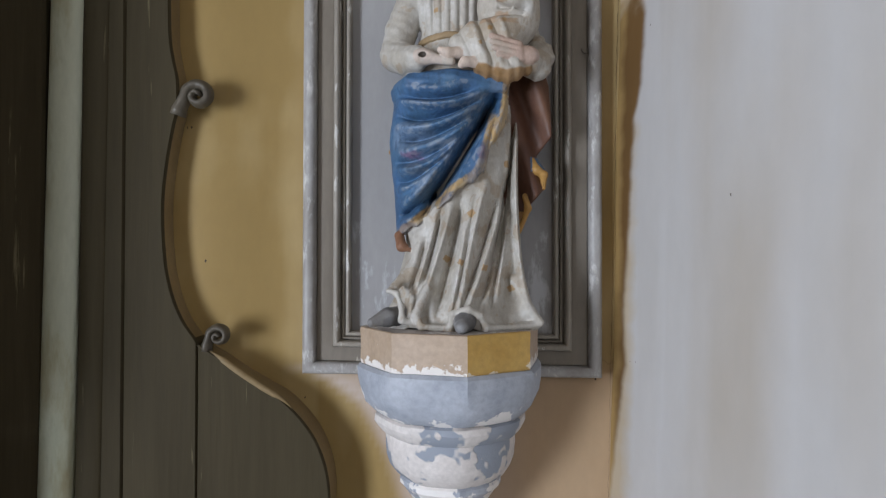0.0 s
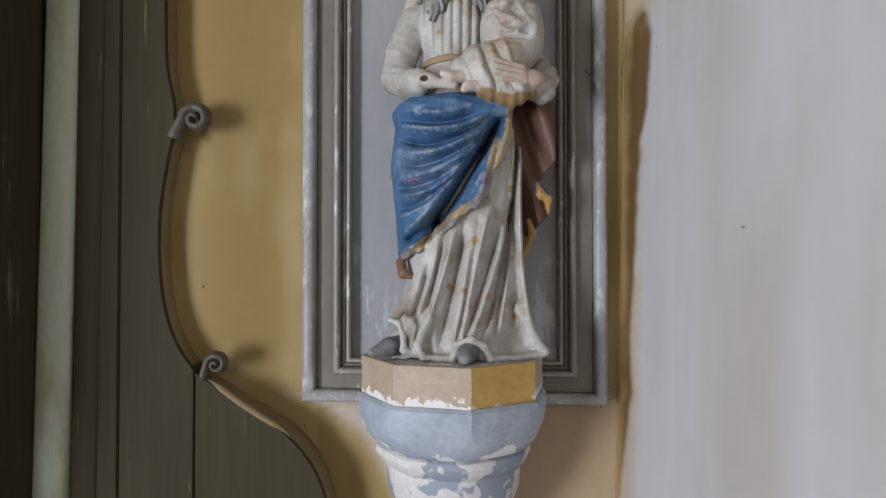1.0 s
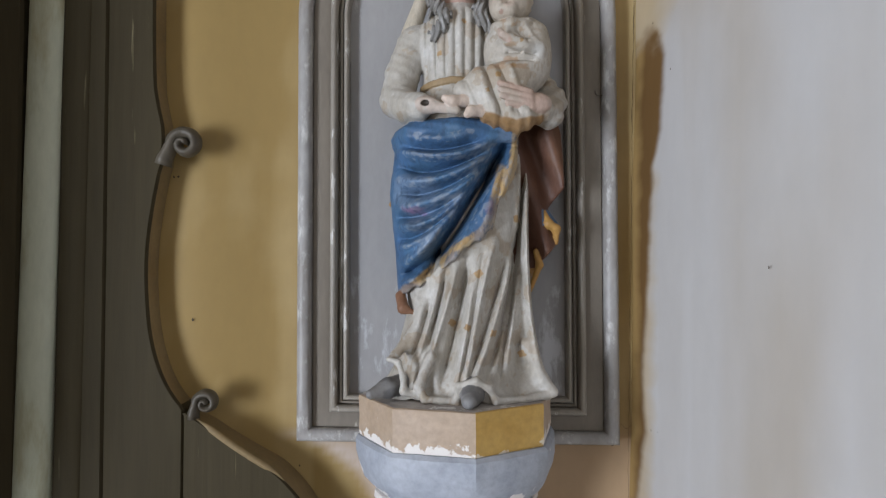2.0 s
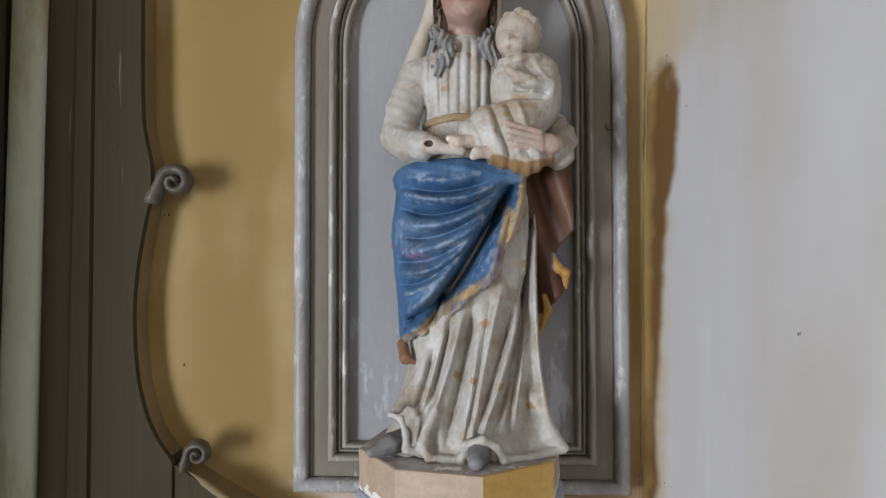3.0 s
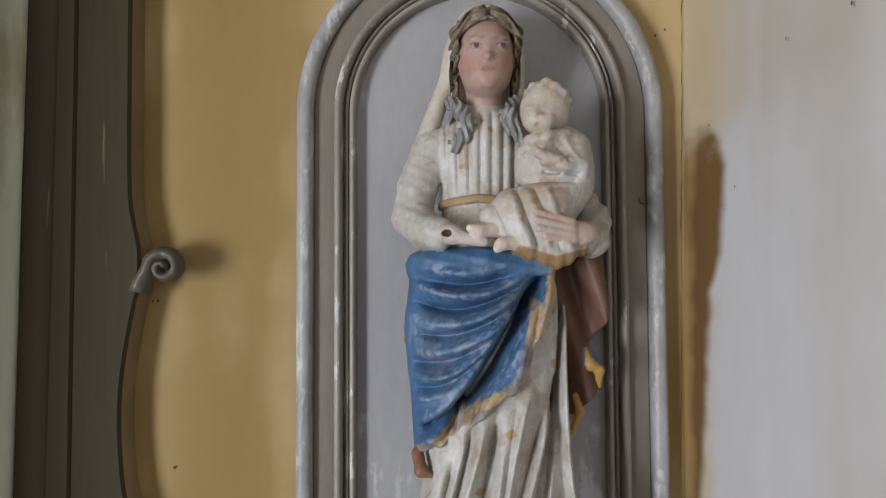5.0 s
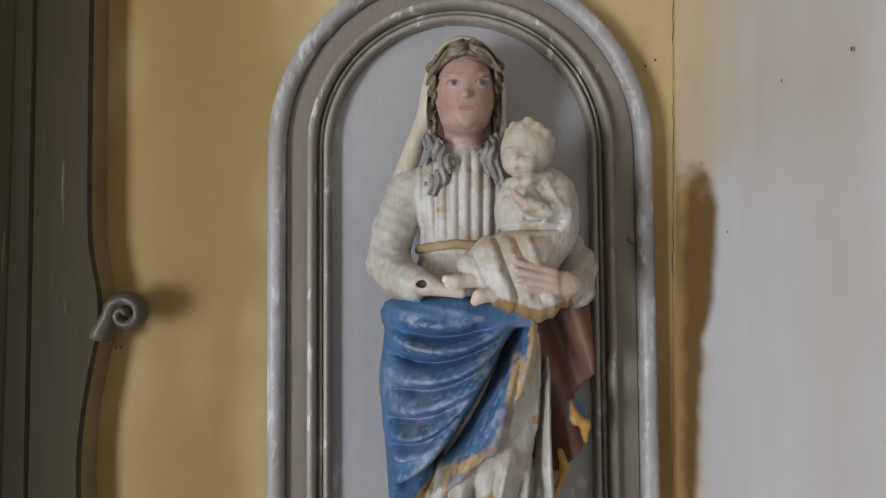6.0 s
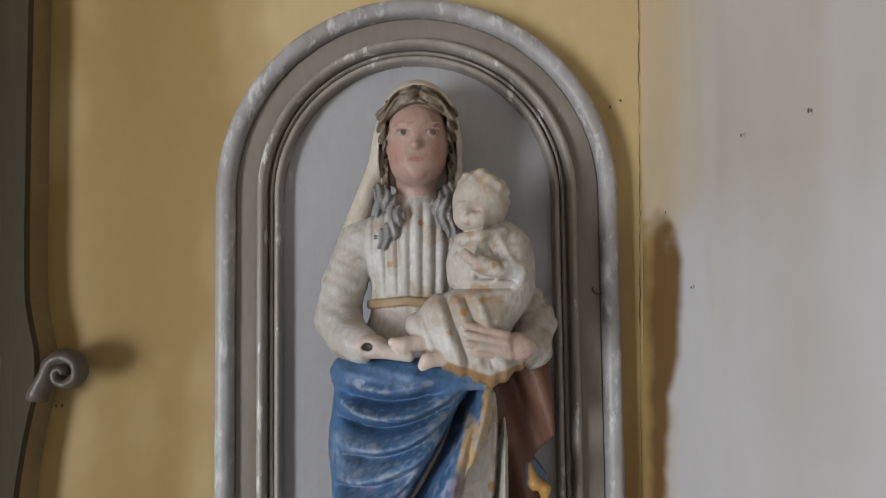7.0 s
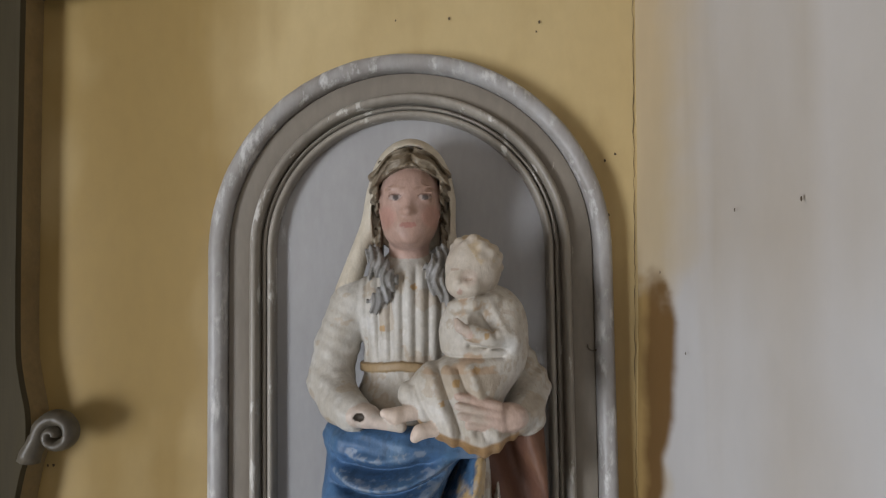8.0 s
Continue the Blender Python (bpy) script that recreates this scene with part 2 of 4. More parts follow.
def wall_marks():
    """The corner crack and the small holes in the plaster."""
    bm = bmesh.new()
    rng = random.Random(4)
    z, pts = 1.02, []
    while z < 2.62:
        pts.append((side_x(0, z) - 0.004 + rng.uniform(-0.0012, 0.0012), z, rng.uniform(0.0002, 0.0007) * (1.0 if z > 1.9 else 0.45)))
        z += rng.uniform(0.008, 0.02)
    rows = [[bm.verts.new((x + s * w, -0.0015, z)) for s in (-1, 1)] for x, z, w in pts]
    for a, b in zip(rows, rows[1:]):
        bm.faces.new((a[0], a[1], b[1], b[0]))
    tagged(finish("wall_crack", bm, CRACK), "thin dark crack down the wall corner", "crack", kind="structure")


wall_marks()


# ---- the arched panel ----
ZC, HALF, FOOT = 2.097, 0.300, 1.300


def arch_loop(d, y, n=56):
    """The panel's outline, d metres inside its rim, at depth y."""
    r = HALF - d
    pts = [(-r, y, FOOT + d * 0.88)]
    pts += [(-r, y, FOOT + d + (ZC - FOOT - d) * k / 12) for k in range(1, 12)]
    pts += [(-r * math.cos(math.pi * k / n), y, ZC + r * math.sin(math.pi * k / n)) for k in range(n + 1)]
    pts += [(r, y, ZC - (ZC - FOOT - d) * k / 12) for k in range(1, 12)]
    pts += [(r, y, FOOT + d * 0.88)]
    return [(x + 0.006 * max(0.0, x), y, z - 0.011 * min(max((1.7 - z) / 0.35, 0.0), 1.0) * (x + 0.3) / 0.6) for x, y, z in pts]


def arch_ring(name, profile, mat, thing, label="", jitter=0.0):
    bm = bmesh.new()
    loops = []
    for d, y in profile:
        pts = arch_loop(d, y)
        loops.append([bm.verts.new((x, yy + jitter * noise.noise((x * 40, z * 40, d * 90)), z + jitter * noise.noise((z * 35, x * 35, d)))) for x, yy, z in pts])
    for a, b in zip(loops, loops[1:]):
        n = len(a)
        for i in range(n):
            bm.faces.new((a[i], a[(i + 1) % n], b[(i + 1) % n], b[i]))
    ob = adopt(finish(name, bm, mat, None, label), thing)
    me = ob.data
    me.polygons.foreach_set("use_smooth", [True] * len(me.polygons))
    me.set_sharp_from_angle(angle=radians(50))
    return ob


def rounded(d0, d1, y0, y1, base0, base1, n=7):
    """A half-round bead from d0 to d1, from foot depths to the crown y1."""
    out = [(d0, base0)]
    for k in range(n + 1):
        a = math.pi * k / n
        out.append((d0 + (d1 - d0) * (1 - math.cos(a)) / 2, y0 + (y1 - y0) * math.sin(a) ** 0.8))
    return out + [(d1, base1)]


panel_thing = empty("arched_wall_panel", (0, -0.02, FOOT), "grey painted arched wood panel with worn beaded mouldings", "wall panel")
arch_ring("outer_moulding", rounded(0.0, 0.0265, -0.028, -0.042, 0.0, -0.016), RIM, panel_thing, "worn pale grey outer moulding", 0.0012)
arch_ring("field", [(0.026, -0.018), (0.0285, -0.022), (0.058, -0.024), (0.062, -0.022)], FIELD, panel_thing, "taupe painted flat field", 0.0004)
arch_ring("inner_moulding", rounded(0.061, 0.0755, -0.026, -0.040, -0.018, -0.016) + rounded(0.078, 0.084, -0.020, -0.027, -0.016, -0.014, 4) + rounded(0.0855, 0.0965, -0.020, -0.031, -0.014, -0.006), BEAD, panel_thing, "grey double bead", 0.0005)
bm = bmesh.new()
vs = [bm.verts.new(p) for p in arch_loop(0.094, -0.0075)]
bm.faces.new(vs)
vs2 = [bm.verts.new(p) for p in arch_loop(0.094, 0.0)]
for i in range(len(vs)):
    bm.faces.new((vs[i], vs2[i], vs2[(i + 1) % len(vs)], vs[(i + 1) % len(vs)]))
adopt(finish("back_panel", bm, PANEL, None, "blue-grey painted back panel with scratches"), panel_thing)


# ---- the console ----
OCT_X, OCT_Y, OCT_TURN = -0.003, -0.104, radians(8)


def octagon(r, z, soft=0.0):
    """Ring of an eight-sided console at height z; soft rounds it towards a circle."""
    n, out = 48, []
    for k in range(n):
        a = 2 * math.pi * k / n
        side = (a + math.pi / 8) % (math.pi / 4) - math.pi / 8
        near = math.cos(math.pi / 8) / math.cos((a % (math.pi / 4)) - math.pi / 8)
        rr = r * (near * (1 - soft) + soft * (0.97))
        aa = a - math.pi / 2 + OCT_TURN
        out.append((OCT_X + rr * math.cos(aa), min(OCT_Y + rr * math.sin(aa), -0.0), z))
    return out


def turned(name, profile, mats, thing, label, pick=None, jitter=0.0, top=0):
    bm = bmesh.new()
    loops = []
    for r, z, soft in profile:
        loops.append([bm.verts.new((x + jitter * noise.noise((x * 50, y * 50, z * 50)), min(y + jitter * noise.noise((z * 50, x * 50, y * 50)), 0), zz + 0.5 * jitter * noise.noise((y * 60, z * 60, x * 60)))) for x, y, zz in octagon(r, z, soft)])
    for a, b in zip(loops, loops[1:]):
        n = len(a)
        for i in range(n):
            f = bm.faces.new((a[i], a[(i + 1) % n], b[(i + 1) % n], b[i]))
            if pick:
                f.material_index = pick(i)
    bm.faces.new(loops[0]).material_index = top
    bm.faces.new(loops[-1])
    ob = adopt(finish(name, bm, mats, None, label), thing)
    ob.data.polygons.foreach_set("use_smooth", [True] * len(ob.data.polygons))
    ob.data.set_sharp_from_angle(angle=radians(28))
    return ob


console = empty("wall_console", (0, -0.1, 1.0), "flaking blue-grey and white octagonal plaster console on the wall", "console")
turned("top_slab", [(0.166, 1.405, 0), (0.169, 1.4035, 0), (0.170, 1.400, 0), (0.169, 1.37, 0), (0.170, 1.345, 0), (0.168, 1.337, 0)],
       [SLAB_TAN, SLAB_OCHRE, SLAB_TOP], console, "tan and ochre painted slab with chipped edges", lambda i: 1 if i < 6 else 0, 0.0012, 2)
turned("bowl", [(0.172, 1.3375, 0.1), (0.177, 1.3315, 0.3), (0.177, 1.3116, 0.45), (0.172, 1.2876, 0.5), (0.162, 1.2663, 0.55), (0.146, 1.2504, 0.55), (0.136, 1.2451, 0.55)],
       BLUE_GREY, console, "blue-grey bowl with chipped paint", None, 0.0022)
turned("fillet", [(0.138, 1.2457, 0.55), (0.144, 1.2424, 0.55), (0.145, 1.2318, 0.55), (0.141, 1.2238, 0.6), (0.135, 1.2158, 0.6), (0.125, 1.2092, 0.6)],
       FLAKED, console, "flaked white fillet", None, 0.002)
turned("bell", [(0.124, 1.2098, 0.6), (0.125, 1.2043, 0.6), (0.125, 1.1883, 0.6), (0.123, 1.1683, 0.6), (0.117, 1.1503, 0.6), (0.105, 1.1363, 0.6), (0.093, 1.1283, 0.6)],
       FLAKED, console, "white bell with blue-grey flakes", None, 0.002)
turned("lower_ring", [(0.092, 1.1288, 0.6), (0.097, 1.1243, 0.6), (0.097, 1.1143, 0.6), (0.088, 1.1063, 0.6), (0.076, 1.0883, 0.4), (0.055, 1.0533, 0.4), (0.030, 1.0183, 0.5), (0.012, 1.0033, 0.5)],
       BLUE_GREY, console, "blue-grey lower ring and drop", None, 0.002)


# ---- the altar wing ----
wing = empty("altar_wing", (-0.8, -0.05, 0.0), "dark stained wooden altar wing with scrolled outline", "altar")
OUTLINE = [(-0.550, 2.800), (-0.550, 2.205), (-0.548, 1.984), (-0.542, 1.923), (-0.532, 1.873), (-0.532, 1.817), (-0.538, 1.792), (-0.549, 1.732), (-0.557, 1.668), (-0.559, 1.611),
           (-0.556, 1.550), (-0.549, 1.495), (-0.534, 1.441), (-0.512, 1.397), (-0.482, 1.361), (-0.449, 1.338), (-0.413, 1.311), (-0.369, 1.282), (-0.326, 1.255),
           (-0.288, 1.217), (-0.261, 1.177), (-0.243, 1.130), (-0.235, 1.079), (-0.238, 1.026), (-0.252, 0.965), (-0.287, 0.895), (-0.302, 0.000)]


def outline_smooth(pts, steps=5):
    out = []
    for i in range(len(pts) - 1):
        p0, p1, p2, p3 = pts[max(i - 1, 0)], pts[i], pts[i + 1], pts[min(i + 2, len(pts) - 1)]
        for k in range(steps):
            t = k / steps
            out.append(tuple(0.5 * (2 * b + (c - a) * t + (2 * a - 5 * b + 4 * c - d) * t * t + (3 * b - a - 3 * c + d) * t ** 3) for a, b, c, d in zip(p0, p1, p2, p3)))
    return out + [pts[-1]]


def edge_x(z):
    pts = SMOOTH
    for (x0, z0), (x1, z1) in zip(pts, pts[1:]):
        if z1 <= z <= z0:
            return x0 + (x1 - x0) * (z0 - z) / max(z0 - z1, 1e-6)
    return pts[-1][0]


SMOOTH = outline_smooth(OUTLINE)
FRONT = -0.080


def plank(name, left, right, z0, z1, front, label="", follow=False, cap=9.0):
    """A board of the wing, straight or cut along the scrolled outline."""
    bm = bmesh.new()
    n = 300 if follow else 2
    rows = []
    for k in range(n):
        z = z0 + (z1 - z0) * k / (n - 1)
        r = min(edge_x(z), cap) if follow else right
        l = min(left, r - 0.01)
        rows.append([bm.verts.new(p) for p in ((l, -0.006, z), (l, front + 0.0015, z), (l + 0.0015, front, z), (r - 0.004, front, z), (r, front + 0.006, z), (r, -0.002, z))])
    for a, b in zip(rows, rows[1:]):
        for i in range(5):
            f = bm.faces.new((a[i], a[i + 1], b[i + 1], b[i]))
            f.material_index = 1 if (follow and i == 4 and cap > 1) or (cap < 1 and i == 4 and a[4].co.x < cap - 0.001) else 0
    bm.faces.new(rows[0])
    bm.faces.new(list(reversed(rows[-1])))
    return adopt(finish(name, bm, [BOARD, BOARD_EDGE], None, label), wing)


plank("board", -0.6325, 0, 0.0, 2.80, FRONT, "", True, -0.4905)
plank("board", -0.4892, 0, 0.0, 1.362, FRONT - 0.0012, "", True)
plank("board", -0.716, -0.6335, 0.0, 2.80, FRONT - 0.002)
plank("board", -1.05, -0.79, 0.0, 2.80, FRONT - 0.001)


def swept_strip(name, x0, x1, lean, front, proud, mat, label):
    """An upright half-round strip."""
    bm = bmesh.new()
    rows = []
    for k in range(24):
        z = 2.8 * k / 23
        dx = lean * (z - 1.5)
        ring = [(x0 + dx, -0.002, z)]
        for j in range(11):
            a = math.pi * j / 10
            ring.append(((x0 + x1) / 2 - (x1 - x0) / 2 * math.cos(a) + dx, front - proud * math.sin(a) ** 0.55, z))
        ring.append((x1 + dx, -0.002, z))
        rows.append([bm.verts.new(p) for p in ring])
    for a, b in zip(rows, rows[1:]):
        for i in range(len(a) - 1):
            bm.faces.new((a[i], a[i + 1], b[i + 1], b[i]))
    bm.faces.new(rows[0])
    bm.faces.new(rows[-1])
    return adopt(finish(name, bm, mat, None, label, True), wing)


swept_strip("painted_strip", -0.7865, -0.7215, 0.018, FRONT + 0.01, 0.028, GREEN, "grey-green painted upright strip")
swept_strip("dark_bead", -0.7190, -0.668, 0.010, FRONT + 0.004, 0.012, BOARD, "dark rounded upright bead")


def volute(cx, cz, r, turns, neck, back=-0.064):
    """A carved scroll: a tapering coil that springs from the wing's edge."""
    bm = bmesh.new()
    path, n = [], 84
    for k in range(n + 1):
        u = k / n
        a = math.pi * 1.02 - turns * 2 * math.pi * u
        rad = r * (0.70 * (1 - u) ** 0.85 + 0.04)
        path.append((cx + rad * math.cos(a), cz + rad * math.sin(a), r * (0.34 - 0.19 * u)))
    x0, z0, w0 = path[0]
    path = [(neck[0] + (x0 - neck[0]) * u, neck[1] + (z0 - neck[1]) * u ** 0.7, w0 * (1.25 - 0.25 * u)) for u in (0, 0.2, 0.4, 0.6, 0.8)] + path
    rows = []
    for k, (x, z, w) in enumerate(path):
        (xa, za, _), (xb, zb, _) = path[max(k - 1, 0)], path[min(k + 1, len(path) - 1)]
        t = Vector((xb - xa, zb - za)).normalized()
        ring = []
        for o, y in ((-1, back), (-1, -0.068), (-0.82, -0.077), (-0.4, -0.083), (0, -0.085), (0.4, -0.083), (0.82, -0.077), (1, -0.068), (1, back)):
            jig = 0.0012 * noise.noise((x * 90, z * 90, o * 3))
            ring.append(bm.verts.new((x - t.y * o * w + jig, y - 0.006 * (k / len(path)) + jig, z + t.x * o * w)))
        rows.append(ring)
    for a, b in zip(rows, rows[1:]):
        for i in range(8):
            bm.faces.new((a[i], a[i + 1], b[i + 1], b[i]))
    bm.faces.new(rows[0])
    bm.faces.new(rows[-1])
    return adopt(finish("volute", bm, VOLUTE, None, "carved grey-brown scroll with chipped paint", True), wing)


volute(-0.495, 1.845, 0.0355, 1.45, (-0.538, 1.808))
volute(-0.492, 2.497, 0.0335, 1.45, (-0.540, 2.478))
volute(-0.452, 1.379, 0.0255, 1.45, (-0.478, 1.350))


def edge_lip():
    """The pale rounded lip along the lower sweep of the outline."""
    bm = bmesh.new()
    pts = [p for p in SMOOTH if 1.235 < p[1] < 1.352]
    rows = []
    for k, (x, z) in enumerate(pts):
        (xa, za), (xb, zb) = pts[max(k - 1, 0)], pts[min(k + 1, len(pts) - 1)]
        t = Vector((xb - xa, zb - za)).normalized()
        w = 0.0065 * min(1, k / 4, (len(pts) - 1 - k) / 4) + 0.0005
        rows.append([bm.verts.new((x - t.y * w * math.cos(a) , FRONT + 0.004 - w * math.sin(a), z + t.x * w * math.cos(a))) for a in [math.pi * 2 * q / 8 for q in range(8)]])
    for a, b in zip(rows, rows[1:]):
        for i in range(8):
            bm.faces.new((a[i], a[(i + 1) % 8], b[(i + 1) % 8], b[i]))
    return adopt(finish("edge_lip", bm, BOARD_EDGE, None, "pale worn lip", True), wing)


edge_lip()
# unseen block added as the altar's projecting front, keeping window light off the wing
bm = bmesh.new()
box(bm, (-1.6, -0.46, 0.0), (-0.985, 0.0, 1.19), 0.01)
box(bm, (-1.6, -0.53, 1.20), (-0.985, 0.0, 3.2), 0.01)
adopt(finish("altar_blocker", bm, BOARD), wing)


# ---- the painted statue ----
MANTLE_CRESTS = [
    (-0.090, 1.846, -0.025, 1.820, 0.028, 1.846, 0.0085, 0.008), (-0.096, 1.816, -0.025, 1.781, 0.063, 1.832, 0.0085, 0.011),
    (-0.106, 1.772, -0.034, 1.737, 0.058, 1.815, 0.0090, 0.012), (-0.095, 1.722, -0.008, 1.722, 0.062, 1.802, 0.0100, 0.013),
    (-0.102, 1.690, -0.042, 1.677, 0.019, 1.754, 0.0085, 0.011), (-0.094, 1.628, -0.060, 1.642, 0.001, 1.720, 0.0085, 0.010),
    (-0.098, 1.655, -0.070, 1.655, -0.020, 1.700, 0.0060, 0.007), (-0.096, 1.592, -0.060, 1.606, -0.034, 1.640, 0.0060, 0.006),
    (-0.024, 1.630, 0.035, 1.700, 0.080, 1.812, 0.0120, 0.006), (0.030, 1.668, 0.070, 1.740, 0.094, 1.815, 0.0080, 0.006),
]
MANTLE_VALLEYS = [
    (-0.093, 1.831, -0.025, 1.800, 0.045, 1.840, 0.0050, -0.011), (-0.097, 1.793, -0.030, 1.759, 0.060, 1.824, 0.0055, -0.013),
    (-0.092, 1.746, -0.020, 1.731, 0.060, 1.809, 0.0055, -0.012), (-0.096, 1.706, -0.025, 1.700, 0.040, 1.778, 0.0055, -0.013),
    (-0.097, 1.670, -0.055, 1.664, 0.000, 1.727, 0.0045, -0.010), (-0.092, 1.610, -0.058, 1.625, -0.020, 1.668, 0.0045, -0.009),
    (0.052, 1.700, 0.072, 1.764, 0.084, 1.824, 0.0050, -0.008),
]
GOWN_CRESTS = [
    (-0.061, 1.573, -0.072, 1.517, -0.086, 1.480, 0.0130, 0.009), (-0.005, 1.619, -0.026, 1.532, -0.067, 1.436, 0.0070, 0.012),
    (0.020, 1.593, 0.010, 1.522, -0.006, 1.431, 0.0060, 0.010), (0.058, 1.664, 0.025, 1.568, 0.010, 1.446, 0.0085, 0.013),
    (0.090, 1.640, 0.064, 1.542, 0.018, 1.436, 0.0070, 0.011), (0.110, 1.860, 0.100, 1.590, 0.074, 1.460, 0.0060, 0.009),
    (0.122, 1.880, 0.098, 1.560, 0.142, 1.425, 0.0075, 0.013), (-0.030, 1.600, -0.048, 1.530, -0.070, 1.470, 0.0050, 0.006),
]
GOWN_VALLEYS = [
    (-0.021, 1.619, -0.036, 1.547, -0.055, 1.470, 0.0050, -0.013), (0.013, 1.634, 0.000, 1.532, -0.031, 1.425, 0.0085, -0.020),
    (0.040, 1.640, 0.022, 1.530, 0.000, 1.440, 0.0040, -0.010), (0.077, 1.630, 0.042, 1.507, 0.014, 1.440, 0.0048, -0.013),
    (0.099, 1.680, 0.080, 1.532, 0.044, 1.440, 0.0060, -0.015), (0.116, 1.870, 0.106, 1.620, 0.062, 1.425, 0.0060, -0.016),
    (0.102, 1.510, 0.098, 1.455, 0.094, 1.408, 0.0170, -0.012), (-0.050, 1.560, -0.062, 1.510, -0.078, 1.470, 0.0040, -0.007),
]
DEEP_FOLD = [(-0.056, 1.610, 0.012, 1.705, 0.076, 1.828, 0.0110, -0.036)]
ROBE_FOLDS = [
    (0.030, 1.945, 0.052, 1.872, 0.007, 0.005), (0.052, 1.945, 0.084, 1.860, 0.006, 0.005), (0.078, 1.945, 0.108, 1.868, 0.006, 0.005),
    (0.041, 1.944, 0.068, 1.866, 0.005, -0.006), (0.065, 1.945, 0.096, 1.864, 0.005, -0.006), (0.012, 1.925, 0.036, 1.872, 0.005, -0.004),
    (0.036, 1.958, 0.120, 1.958, 0.005, -0.007),
    (0.080, 1.972, 0.124, 1.968, 0.005, -0.007), (0.096, 2.010, 0.110, 1.985, 0.004, -0.005), (0.108, 2.022, 0.124, 1.990, 0.005, 0.003),
]
HEM_X = [-0.13, -0.102, -0.034, 0.018, 0.056, 0.066, 0.097, 0.102, 0.110]
HEM_Z = [1.572, 1.567, 1.614, 1.657, 1.685, 1.728, 1.780, 1.824, 1.900]
CURLS = []
for k in range(70):
    cz_, ca_ = 1 - 2 * (k + 0.5) / 70, k * 2.39996
    cr_ = math.sqrt(1 - cz_ * cz_)
    d_ = (cr_ * math.cos(ca_), cr_ * math.sin(ca_), cz_)
    if 0.55 * d_[0] + 0.30 * d_[1] + 0.78 * d_[2] > 0.20 and d_[1] < 0.75:
        CURLS.append((0.087 + 0.0335 * d_[0], -0.157 + 0.0335 * d_[1], 2.068 + 0.036 * d_[2], 0.0078 + 0.0022 * math.sin(7 * k)))


def sweeps(X, Z, rows, steps=9, broad=1.0):
    """Folds along bent lines (start, pull, end, width, height), dying out at both ends."""
    out = 0.0
    for x0, z0, xm, zm, x1, z1, w, amp in rows:
        best = None
        for k in range(steps):
            pa, pb = (((1 - u) ** 2 * x0 + 2 * u * (1 - u) * xm + u * u * x1, (1 - u) ** 2 * z0 + 2 * u * (1 - u) * zm + u * u * z1) for u in (k / steps, (k + 1) / steps))
            dx, dz = pb[0] - pa[0], pb[1] - pa[1]
            h = np.clip(((X - pa[0]) * dx + (Z - pa[1]) * dz) / (dx * dx + dz * dz), 0, 1)
            u = (k + h) / steps
            q = ((X - pa[0] - h * dx) ** 2 + (Z - pa[1] - h * dz) ** 2) / (w * w * broad * broad)
            v = np.exp(-q if amp > 0 else -q ** 0.75) * np.clip(0.35 + 4 * u, 0, 1) * np.clip(0.35 + 4 * (1 - u), 0, 1)
            best = v if best is None else np.maximum(best, v)
        out = out + amp * best
    return out


def garment_relief(X, Z):
    """Folds of gown and mantle over the plan of the front; they do not change with depth."""
    flute = 0.003 * np.sin(X * 170 + 30 * Z + 5 * np.sin(X * 25)) * np.clip((1.50 - Z) / 0.08, 0, 1)
    gown = 1.25 * sweeps(X, Z, GOWN_CRESTS) + 1.2 * sweeps(X, Z, GOWN_VALLEYS) * np.clip((Z - 1.40) / 0.06, 0.5, 1) + 0.6 * flute
    mantle = (1.55 + 0.4 * np.sin(31 * X + 47 * Z)) * sweeps(X, Z, MANTLE_CRESTS) + (1.5 + 0.4 * np.sin(29 * X - 45 * Z + 1)) * sweeps(X, Z, MANTLE_VALLEYS, broad=1.2) + 2.0 * sweeps(X, Z, DEEP_FOLD)
    mantle = mantle - 0.024 * np.exp(-((X + 0.070) / 0.016) ** 2 - ((Z - 1.842 - 0.45 * (X + 0.070)) / 0.0075) ** 2)
    return gown, mantle


